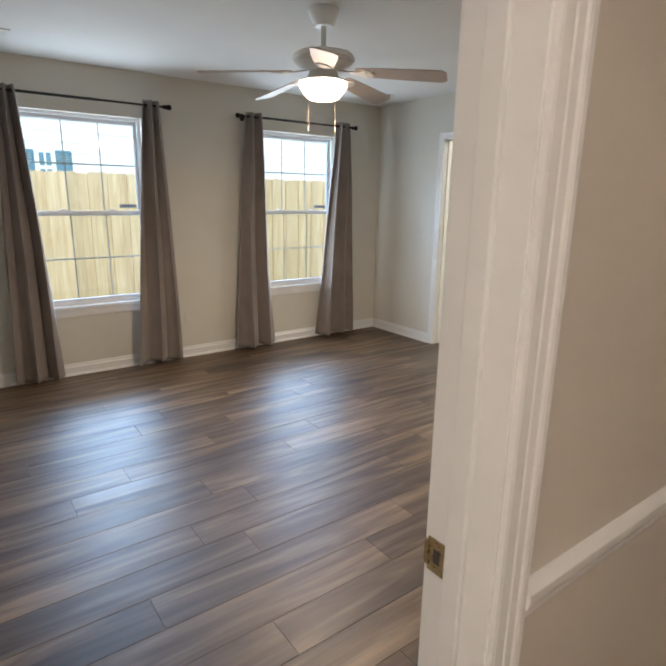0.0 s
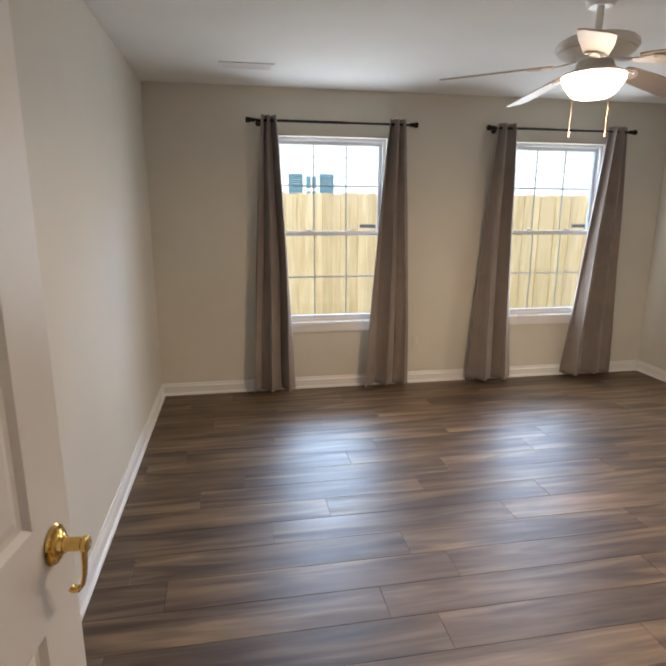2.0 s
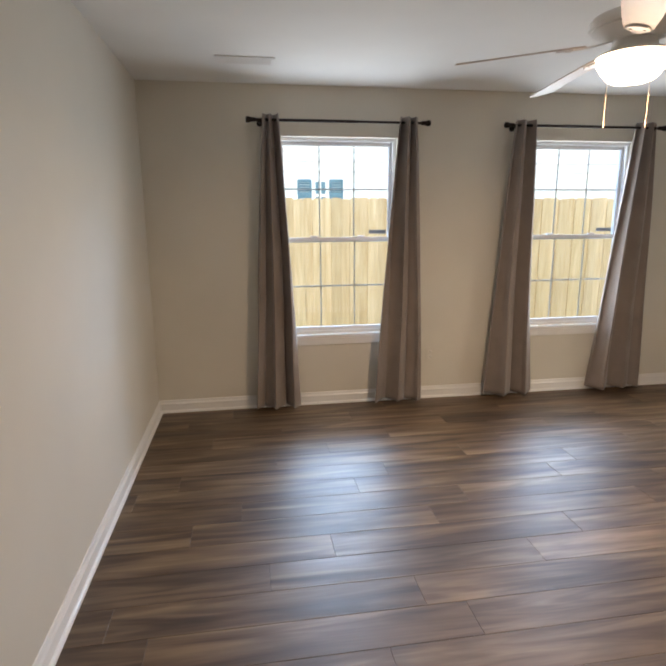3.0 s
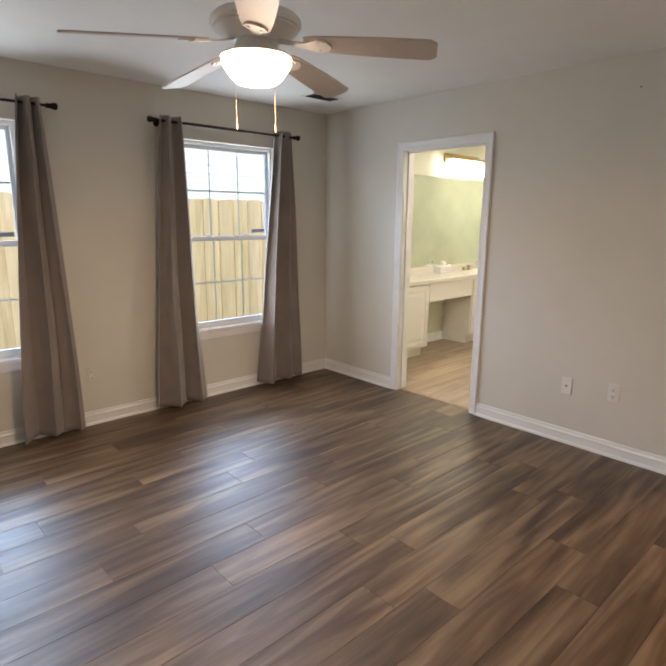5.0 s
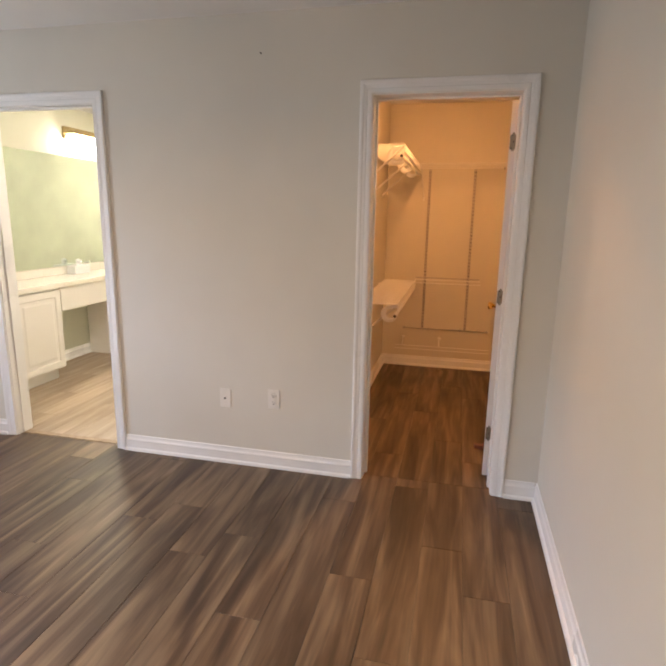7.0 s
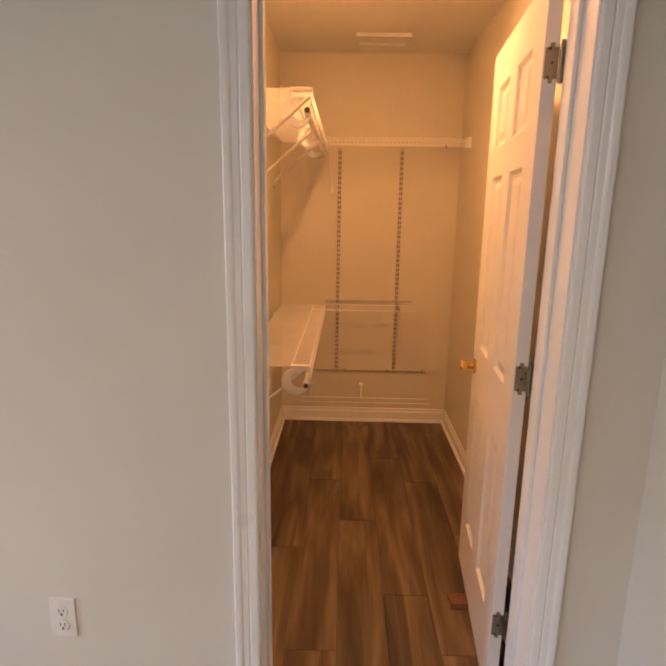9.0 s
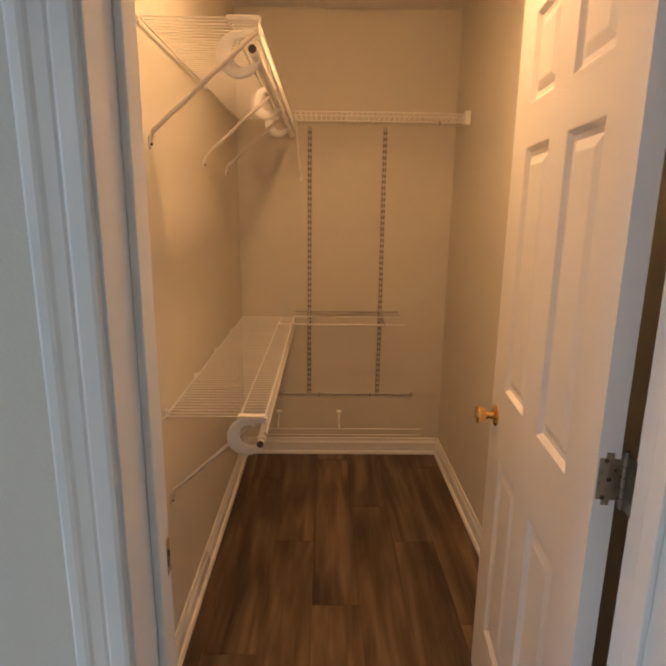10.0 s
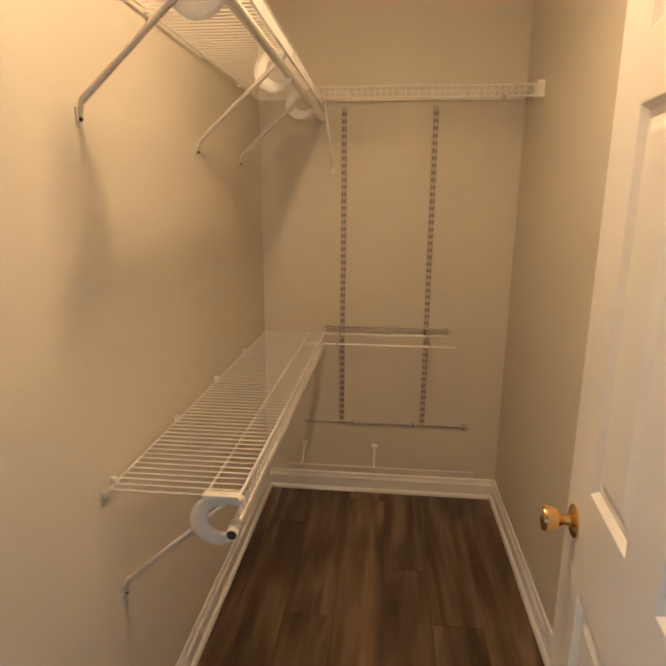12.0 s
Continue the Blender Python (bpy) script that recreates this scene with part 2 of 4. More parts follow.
def wall_y(name, y0, y1, x0, x1, holes, mat, label, z1=H):
    """A wall along x with holes (a, b, z0, z1)."""
    bm, at = bmesh.new(), x0
    for a, b, h0, h1 in holes:
        box(bm, at, a, y0, y1, 0, z1)
        if h0 > 0:
            box(bm, a, b, y0, y1, 0, h0)
        box(bm, a, b, y0, y1, h1, z1)
        at = b
    box(bm, at, x1, y0, y1, 0, z1)
    return setting(name, bm, mat, label, "wall")


def wall_x(name, x0, x1, y0, y1, holes, mat, label, z1=H):
    bm, at = bmesh.new(), y0
    for a, b, h0, h1 in holes:
        box(bm, x0, x1, at, a, 0, z1)
        if h0 > 0:
            box(bm, x0, x1, a, b, 0, h0)
        box(bm, x0, x1, a, b, h1, z1)
        at = b
    box(bm, x0, x1, at, y1, 0, z1)
    return setting(name, bm, mat, label, "wall")


wall_y("wall_north", YN, YN + 0.16, XW - T, XE + T / 2, [(a, b, WZ0 - 0.03, WZ1) for a, b in WIN], WALL, "greige painted bedroom wall with two tall windows")
wall_x("wall_west", XW - T, XW, YS - T, YN, [], WALL, "plain greige painted bedroom wall")
# the shared partitions have one skin for each room
wall_x("wall_east", XE, XE + T / 2, YS, YN, [(C0 - 0.02, C1 + 0.02, 0, DH + 0.02), (B0 - 0.02, B1 + 0.02, 0, DH + 0.02)], WALL, "greige painted bedroom wall with two door openings")
wall_y("wall_south", YS - T / 2, YS, XW, XE + T / 2, [(EX0 - 0.02, EX1 + 0.02, 0, DH + 0.02)], WALL, "greige painted bedroom wall beside the entry door")
wall_y("hall_wall_north", YS - T, YS - T / 2, XW, HXE, [(EX0 - 0.02, EX1 + 0.02, 0, DH + 0.02)], HALL_WALL, "warm beige hallway wall with a white chair rail")
wall_x("closet_wall_west", XE + T / 2, XE + TE, YS - T / 2, CYN, [(C0 - 0.02, C1 + 0.02, 0, DH + 0.02)], CLOSET_WALL, "beige closet wall beside its door opening", z1=HC)
wall_y("closet_wall_south", YS - T, YS, XE + TE, CXB + T, [], CLOSET_WALL, "plain beige painted closet side wall", z1=HC)
wall_x("closet_wall_east", CXB, CXB + T, YS, CYN, [], CLOSET_WALL, "beige closet back wall behind wire shelving", z1=HC)
wall_y("closet_wall_north", CYN, CYN + T / 2, XE + TE, CXB + T, [], CLOSET_WALL, "beige closet side wall carrying two wire shelves", z1=HC)
wall_x("bath_wall_west", XE + T / 2, XE + T, CYN + T / 2, BYN, [(B0 - 0.02, B1 + 0.02, 0, DH + 0.02)], BATH_WALL, "pale yellow-green bathroom wall beside the doorway")
wall_y("bath_wall_south", CYN + T / 2, CYN + T, XE + T, BXE, [], BATH_WALL, "pale yellow-green bathroom wall reflected in the mirror")
wall_x("bath_wall_east", BXE, BXE + T, CYN + T / 2, BYN, [], BATH_WALL, "pale yellow-green bathroom end wall")
wall_y("bath_wall_north", BYN, BYN + 0.14, XE + T / 2, BXE + T, [], BATH_WALL, "pale yellow-green bathroom wall behind the vanity")
wall_x("hall_wall_west", HXW - T, HXW, HYS, YS, [], HALL_WALL, "plain beige hallway end wall")
wall_y("hall_wall_far", YS - T, YS, HXW, XW - T, [], HALL_WALL, "plain beige hallway wall")
wall_x("hall_wall_east", HXE, HXE + T, HYS, YS - T / 2 - 0.004, [], HALL_WALL, "plain beige hallway end wall")
wall_y("hall_wall_south", HYS - T, HYS, HXW - T, HXE + T, [], HALL_WALL, "plain beige hallway side wall")


def slab(name, x0, x1, y0, y1, z0, z1, mat, label, category):
    return setting(name, box(bmesh.new(), x0, x1, y0, y1, z0, z1), mat, label, category)


slab("ceiling", XW - T, XE + T, YS - T, YN + 0.16, H, H + 0.12, CEIL, "off-white lightly textured bedroom ceiling", "ceiling")
slab("closet_ceiling", XE + T + 0.002, CXB + T, YS - T, CYN + T / 2, HC, HC + 0.12, CEIL, "off-white closet ceiling", "ceiling")
slab("bath_ceiling", XE + T + 0.002, BXE + T, CYN + T / 2 + 0.002, BYN + 0.14, H, H + 0.12, CEIL, "off-white bathroom ceiling", "ceiling")
slab("hall_ceiling", HXW - T, HXE + T, HYS - T, YS - T - 0.002, H, H + 0.12, CEIL, "off-white hallway ceiling", "ceiling")

# ---- trim ----
CASING = [(0.0, 0.0), (0.0, 0.010), (0.005, 0.0122), (0.021, 0.0128), (0.0245, 0.0110), (0.028, 0.0128), (0.041, 0.0140), (0.045, 0.0165), (0.050, 0.0178), (0.059, 0.0178), (0.063, 0.0150), (0.063, 0.0)]
BASE = [(0.0, 0.0), (0.025, 0.0), (0.0248, 0.006), (0.022, 0.013), (0.0175, 0.017), (0.012, 0.0185), (0.012, 0.062), (0.0145, 0.066), (0.0135, 0.072), (0.0085, 0.080), (0.0065, 0.090), (0.0062, 0.097), (0.004, 0.1), (0.0, 0.1)]


def casing(name, at, a, b, top, axis, sign, parent=None):
    """Moulded door casing round the opening a..b on the plane axis = at, proud towards sign."""
    a, b, top = a - 0.005, b + 0.005, top + 0.005
    put3 = (lambda s, d, z: (at + sign * d, s, z)) if axis == "x" else (lambda s, d, z: (s, at + sign * d, z))
    loops = [[put3(a - u, d, 0.0) for u, d in CASING], [put3(a - u, d, top + u) for u, d in CASING], [put3(b + u, d, top + u) for u, d in CASING], [put3(b + u, d, 0.0) for u, d in CASING]]
    ob = part(name, sweep(bmesh.new(), loops), TRIM, parent)
    return ob


def baseboard(axis, at, s0, s1, sign, label):
    put3 = (lambda s, d, z: (at + sign * d, s, z)) if axis == "x" else (lambda s, d, z: (s, at + sign * d, z))
    bm = sweep(bmesh.new(), [[put3(s, d, z) for d, z in BASE] for s in (s0, s1)])
    return setting("baseboard", bm, TRIM, label, "baseboard")


CW = 0.068
for axis, at, s0, s1, sign, label in (
    ("y", YN, XW, XE, -1, "white moulded baseboard under the windows"),
    ("x", XW, YS, YN - 0.013, 1, "white moulded baseboard along the plain wall"),
    ("x", XE, YS + 0.013, C0 - CW, -1, "short white baseboard beside the closet door"),
    ("x", XE, C1 + CW, B0 - CW, -1, "white moulded baseboard between the two doorways"),
    ("x", XE, B1 + CW, YN - 0.013, -1, "white moulded baseboard beside the bathroom doorway"),
    ("y", YS, EX1 + CW, XE, 1, "white moulded baseboard along the plain wall"),
    ("y", YS, XE + TE, CXB, 1, "white moulded baseboard inside the closet"),
    ("x", CXB, YS + 0.013, CYN - 0.013, -1, "white moulded baseboard at the closet's back"),
    ("y", CYN, XE + TE, CXB, -1, "white moulded baseboard inside the closet"),
    ("y", BYN, XE + T, BXE, -1, "white baseboard behind the bathroom vanity"),
    ("y", YS - T, EX1 + CW, HXE, -1, "white moulded baseboard in the hallway"),
):
    baseboard(axis, at, s0, s1, sign, label)


def doorway(name, label, axis, p0, p1, a, b, stop_at):
    """Jambs, head, stop and a casing on both faces of a partition p0..p1."""
    e = thing(name, label, "door frame")
    e["kind"] = "structure"
    sides = ((a - 0.02, a, 0, DH), (b, b + 0.02, 0, DH), (a - 0.02, b + 0.02, DH, DH + 0.02))
    for n, (s0, s1, z0, z1) in zip(("jamb", "jamb", "head_jamb"), sides):
        bm = bmesh.new()
        box(bm, *((p0 - 0.001, p1 + 0.001, s0, s1) if axis == "x" else (s0, s1, p0 - 0.001, p1 + 0.001)), z0, z1, 0.0015)
        part(n, bm, TRIM, e)
    for s0, s1, z0, z1 in ((a, a + 0.011, 0, DH - 0.011), (b - 0.011, b, 0, DH - 0.011), (a, b, DH - 0.011, DH)):
        bm = bmesh.new()
        box(bm, *((stop_at, stop_at + 0.034, s0, s1) if axis == "x" else (s0, s1, stop_at, stop_at + 0.034)), z0, z1, 0.003)
        part("door_stop", bm, TRIM, e)
    casing("casing", p0, a, b, DH, axis, -1, e)
    casing("casing", p1, a, b, DH, axis, 1, e)
    return e


frame_entry = doorway("door_frame_1", "white painted entry door frame with moulded casing", "y", YS - T, YS, EX0, EX1, YS - 0.075)
doorway("door_frame_2", "white painted bathroom door frame with moulded casing", "x", XE, XE + T, B0, B1, XE + 0.04)
frame_closet = doorway("door_frame_3", "white painted closet door frame with moulded casing", "x", XE, XE + TE, C0, C1, XE + 0.075)

# brass strike plate let into the entry jamb
bm = bmesh.new()
for y0, y1, z0, z1 in ((0.918, 0.931, 0.922, 0.980), (0.945, 0.956, 0.922, 0.980), (0.931, 0.945, 0.922, 0.938), (0.931, 0.945, 0.964, 0.980)):
    box(bm, EX1 - 0.0022, EX1 + 0.001, y0, y1, z0, z1)
box(bm, EX1 - 0.004, EX1 + 0.001, 0.953, 0.962, 0.930, 0.972, 0.001)
sp = part("strike_plate", bm, OLDBRASS, frame_entry, "aged brass strike plate")
part("strike_hole", box(bmesh.new(), EX1 - 0.0012, EX1 + 0.001, 0.931, 0.945, 0.938, 0.964), SLOT, sp)
part("screw", rod(bmesh.new(), (EX1 - 0.0035, 0.938, 0.930), (EX1, 0.938, 0.930), 0.004, 10), OLDBRASS, sp)
part("screw", rod(bmesh.new(), (EX1 - 0.0035, 0.938, 0.972), (EX1, 0.938, 0.972), 0.004, 10), OLDBRASS, sp)

# strike plate on the closet jamb
sp = part("strike_plate", box(bmesh.new(), 4.832, 4.865, C1 - 0.0022, C1 + 0.001, 0.925, 0.982, 0.001), OLDBRASS, frame_closet, "aged brass strike plate")
part("strike_hole", box(bmesh.new(), 4.842, 4.855, C1 - 0.0032, C1 + 0.001, 0.940, 0.966), SLOT, sp)

# chair rail in the hallway
RAIL = [(0.0, 0.875), (0.007, 0.876), (0.011, 0.887), (0.010, 0.896), (0.018, 0.905), (0.022, 0.917), (0.021, 0.930), (0.012, 0.938), (0.0, 0.940)]
bm = sweep(bmesh.new(), [[(x, YS - T - d, z) for d, z in RAIL] for x in (EX1 + CW, HXE)])
setting("chair_rail_trim", bm, TRIM, "white moulded chair rail on the hallway wall", "chair rail", True)

# threshold strip
slab("threshold_trim", XE + 0.035, XE + 0.075, B0 + 0.012, B1 - 0.012, -0.002, 0.007, STRIP, "thin wooden threshold strip at the bathroom door", "threshold")

# ---- windows ----


def window(name, x0, x1, label):
    e = thing(name, label, "window")
    e["kind"] = "structure"
    yo, yi = YN + 0.055, YN + 0.125
    fr = bmesh.new()
    w = 0.024
    for a, b, c, d in ((x0, x0 + w, WZ0, WZ1), (x1 - w, x1, WZ0, WZ1), (x0 + w, x1 - w, WZ1 - w, WZ1), (x0 + w, x1 - w, WZ0, WZ0 + 0.020)):
        box(fr, a, b, yo, yi, c, d, 0.003)
    part("window_frame", fr, VINYL, e)
    zm = 1.33
    for nm, ya, yb, z0, z1, bars in (("upper_sash", yi - 0.032, yi - 0.004, zm - 0.018, WZ1 - w, 1.72), ("lower_sash", yo + 0.004, yo + 0.032, WZ0 + 0.020, zm + 0.020, 0.965)):
        s = bmesh.new()
        a, b, k = x0 + w, x1 - w, 0.021
        for p in ((a, a + k, z0, z1), (b - k, b, z0, z1), (a + k, b - k, z0, z0 + 0.030), (a + k, b - k, z1 - 0.028, z1)):
            box(s, p[0], p[1], ya, yb, p[2], p[3], 0.002)
        sash = part(nm, s, VINYL, e)
        g0, g1, h0, h1 = a + k, b - k, z0 + 0.030, z1 - 0.028
        ym = (ya + yb) / 2
        pane = part("pane", box(bmesh.new(), g0, g1, ym - 0.002, ym + 0.002, h0, h1), GLASS, sash)
        pane.visible_shadow = False
        for i in (1, 2):
            xm = g0 + (g1 - g0) * i / 3
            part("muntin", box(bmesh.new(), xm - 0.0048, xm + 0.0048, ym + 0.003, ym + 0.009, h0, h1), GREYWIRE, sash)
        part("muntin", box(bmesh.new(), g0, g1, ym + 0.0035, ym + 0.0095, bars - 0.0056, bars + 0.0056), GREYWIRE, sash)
        if nm == "lower_sash":
            for xl in (x0 + 0.27, x1 - 0.27):
                part("sash_lock", box(bmesh.new(), xl - 0.028, xl + 0.028, ya + 0.002, yb, z1, z1 + 0.013, 0.003), VINYL, sash)
        else:
            part("sticker", box(bmesh.new(), g1 - 0.155, g1 - 0.015, ym - 0.006, ym - 0.004, zm + 0.045, zm + 0.075), STICKER, sash)
    part("window_sill", box(bmesh.new(), x0 - 0.0, x1 + 0.0, YN - 0.018, yo, WZ0 - 0.03, WZ0, 0.004), TRIM, e)
    part("apron", box(bmesh.new(), x0 + 0.004, x1 - 0.004, YN - 0.011, YN + 0.002, WZ0 - 0.085, WZ0 - 0.031, 0.003), TRIM, e)
    return e


window("window_1", *WIN[0], "white vinyl double-hung window with gridded panes")
window("window_2", *WIN[1], "white vinyl double-hung window with gridded panes")

# ---- curtains and rods ----
ROD_Y, ROD_Z = 5.11, 2.19


def curtain_rod(x0, x1):
    e = thing("curtain_rod", "dark bronze curtain rod with capped ends", "curtain rod", "curtain rods over the windows")
    xm = (x0 + x1) / 2
    part("pole", rod(bmesh.new(), (x0 + 0.05, ROD_Y, ROD_Z), (xm + 0.12, ROD_Y, ROD_Z), 0.0105, 16), BRONZE, e, smooth=True)
    part("inner_pole", rod(bmesh.new(), (xm + 0.12, ROD_Y, ROD_Z), (x1 - 0.05, ROD_Y, ROD_Z), 0.0085, 16), BRONZE, e, smooth=True)
    prof = [(0, 0.0), (0.018, 0.001), (0.0215, 0.006), (0.0215, 0.022), (0.017, 0.034), (0.0145, 0.05), (0.016, 0.06), (0.0145, 0.068), (0, 0.069)]
    part("finial", lathe(bmesh.new(), prof, pose(x0, ROD_Y, ROD_Z, 0, 90, 0), 20), BRONZE, e, smooth=True)
    part("finial", lathe(bmesh.new(), prof, pose(x1, ROD_Y, ROD_Z, 0, -90, 0), 20), BRONZE, e, smooth=True)
    for xb in (x0 + 0.10, x1 - 0.10):
        bm = rod(bmesh.new(), (xb, ROD_Y, ROD_Z - 0.012), (xb, YN, ROD_Z - 0.012), 0.006, 10)
        rod(bm, (xb, YN - 0.006, ROD_Z - 0.012), (xb, YN, ROD_Z - 0.012), 0.022, 16)
        part("bracket", bm, BRONZE, e)
    return e


curtain_rod(0.969, 2.339)
curtain_rod(2.936, 4.321)


def curtain(t0, t1, b0, b1, folds, seed, label):
    """A grommet panel gathered between t0..t1 at the rod and b0..b1 at the floor."""
    rng = random.Random(seed)
    ph = [rng.uniform(0, 6.28) for _ in range(6)]
    nu, nv = 110, 60
    z_top, z_bot = 2.228, 0.028
    bm = bmesh.new()
    rows = []
    for j in range(nv + 1):
        v = j / nv
        z = z_top + (z_bot - z_top) * v
        s = v ** 0.85
        x0 = t0 + (b0 - t0) * s
        x1 = t1 + (b1 - t1) * s
        amp = 0.042 + 0.022 * v ** 0.6 + 0.006 * math.sin(4 * v + ph[0])
        row = []
        for i in range(nu + 1):
            u = i / nu
            uu = u + 0.035 * math.sin(2 * math.pi * u * 1.3 + ph[1] + 2.2 * v) + 0.018 * math.sin(6 * v + ph[2])
            a = 2 * math.pi * folds * uu + ph[3]
            crease = 0.007 * v * math.sin(2.7 * a + ph[4] + 3.0 * v) + 0.004 * math.sin(11 * v + 6 * u + ph[5]) * v
            y = ROD_Y - 0.006 + amp * math.sin(a) * (0.78 + 0.22 * math.sin(4 * u + ph[4] + v)) + crease
            x = x0 + (x1 - x0) * u + 0.010 * (0.4 + v) * math.sin(2 * a + 0.9) + 0.007 * math.sin(6 * v + 3 * u + ph[2]) * v
            zz = z + 0.008 * math.sin(a + 1) * v ** 6
            row.append(bm.verts.new((x, min(y, YN - 0.016), zz)))
        rows.append(row)
    for a, b in zip(rows, rows[1:]):
        for k in range(nu):
            bm.faces.new((a[k], a[k + 1], b[k + 1], b[k]))
    e = thing("curtain", label, "curtain", "curtains at the windows")
    ob = part("cloth", bm, CURTAIN, e, smooth=True)
    so = ob.modifiers.new("cloth_thickness", "SOLIDIFY")
    so.thickness, so.offset = 0.0022, 0
    return e


curtain(1.085, 1.202, 0.960, 1.322, 2.3, 3, "grey-taupe blackout curtain hanging to the floor beside a window")
curtain(2.098, 2.234, 1.930, 2.328, 2.2, 8, "grey-taupe blackout curtain hanging to the floor beside a window")
curtain(3.022, 3.190, 2.862, 3.292, 2.1, 5, "grey-taupe blackout curtain hanging to the floor beside a window")
curtain(4.062, 4.226, 3.856, 4.300, 2.4, 12, "grey-taupe blackout curtain flared at its floor hem")

# ---- ceiling fan ----
FX, FY = 2.43, 3.035
fan = thing("ceiling_fan", "white five-blade ceiling fan with a lit frosted bowl", "ceiling fan", m=pose(FX, FY, H))
part("canopy", lathe(bmesh.new(), [(0, 0), (0.080, 0), (0.082, -0.012), (0.076, -0.030), (0.060, -0.070), (0.047, -0.085), (0, -0.087)]), FAN_WHITE, fan, smooth=True)
part("downrod", lathe(bmesh.new(), [(0, -0.07), (0.014, -0.07), (0.014, -0.190), (0.024, -0.193), (0.027, -0.207), (0, -0.208)], seg=20), FAN_WHITE, fan, smooth=True)
part("motor_housing", lathe(bmesh.new(), [(0, -0.204), (0.050, -0.205), (0.120, -0.209), (0.152, -0.217), (0.166, -0.231), (0.169, -0.246), (0.164, -0.256), (0.156, -0.259), (0.156, -0.265), (0.140, -0.275), (0.112, -0.291), (0.095, -0.300), (0, -0.301)], seg=56), FAN_WHITE, fan, smooth=True)
part("switch_housing", lathe(bmesh.new(), [(0, -0.29), (0.066, -0.294), (0.074, -0.304), (0.082, -0.325), (0.100, -0.340), (0.130, -0.350), (0.133, -0.358), (0, -0.360)], seg=48), FAN_WHITE, fan, smooth=True)
part("light_bowl", lathe(bmesh.new(), [(0.118, -0.357), (0.128, -0.364), (0.130, -0.376), (0.118, -0.398), (0.092, -0.432), (0.074, -0.444), (0.0, -0.452)], seg=48), FAN_GLOW, fan, "lit frosted glass bowl", True)
for k in range(5):
    ang = radians(235.2 + 72 * k)
    arm_m = Matrix.Rotation(ang, 4, "Z")
    bm = bmesh.new()
    nseg, outline = 22, []
    for i in range(nseg + 1):
        s = i / nseg
        r = 0.185 + (0.665 - 0.185) * s
        half = 0.046 + 0.018 * math.sin(min(1, s * 1.15) * math.pi * 0.5)
        if s > 0.93:
            half *= 0.62 + 0.38 * math.sqrt(max(0.0, 1 - ((s - 0.93) / 0.07) ** 2))
        if s < 0.06:
            half *= 0.80 + 0.2 * s / 0.06
        outline.append((r, half))
    sec = []
    tilt = Matrix.Translation((0, 0, -0.298)) @ Matrix.Rotation(radians(5.2), 4, "Y") @ Matrix.Rotation(radians(-13), 4, "X")
    for r, half in outline:
        sec.append([arm_m @ tilt @ Vector((r, y, z)) for y, z in ((-half, -0.0028), (half, -0.0028), (half, 0.0028), (-half, 0.0028))])
    sweep(bm, sec)
    blade = part("blade", bm, BLADE, fan, smooth=True)
    bm = bmesh.new()
    sweep(bm, [[arm_m @ tilt @ Vector((r, y * w, z)) for y, z in ((-1, -0.010 + dz), (1, -0.010 + dz), (1, -0.003 + dz), (-1, -0.003 + dz))] for r, w, dz in ((0.085, 0.016, 0.012), (0.14, 0.013, 0.004), (0.19, 0.018, 0.0), (0.235, 0.042, 0.0), (0.27, 0.030, 0.0), (0.285, 0.008, 0.0))])
    for yy in (-0.022, 0.022):
        rod(bm, arm_m @ tilt @ Vector((0.24, yy, -0.013)), arm_m @ tilt @ Vector((0.24, yy, -0.008)), 0.006, 8)
    part("blade_arm", bm, FAN_WHITE, fan, smooth=True)
for side, drop in ((-0.083, 0.245), (0.070, 0.250)):
    ca = radians(55)
    px, py = 0.116 * math.cos(ca) + side * math.sin(ca), 0.116 * math.sin(ca) - side * math.cos(ca)
    bm = rod(bmesh.new(), (px, py, -0.335), (px, py, -0.352 - drop + 0.03), 0.0010, 6)
    ch = part("pull_chain", bm, CHAIN, fan, "thin brass pull chain")
    part("fob", lathe(bmesh.new(), [(0, 0.032), (0.0026, 0.030), (0.0038, 0.018), (0.0034, 0.004), (0, 0)], pose(px, py, -0.352 - drop), 14), CHAIN, ch, smooth=True)

fl = new("fan_light", bpy.data.lights.new("fan_light", "AREA"))
fl.data.shape, fl.data.size, fl.data.energy, fl.data.color = "DISK", 0.15, 13, (1.0, 0.72, 0.46)
fl.matrix_world = pose(FX, FY, H - 0.456)

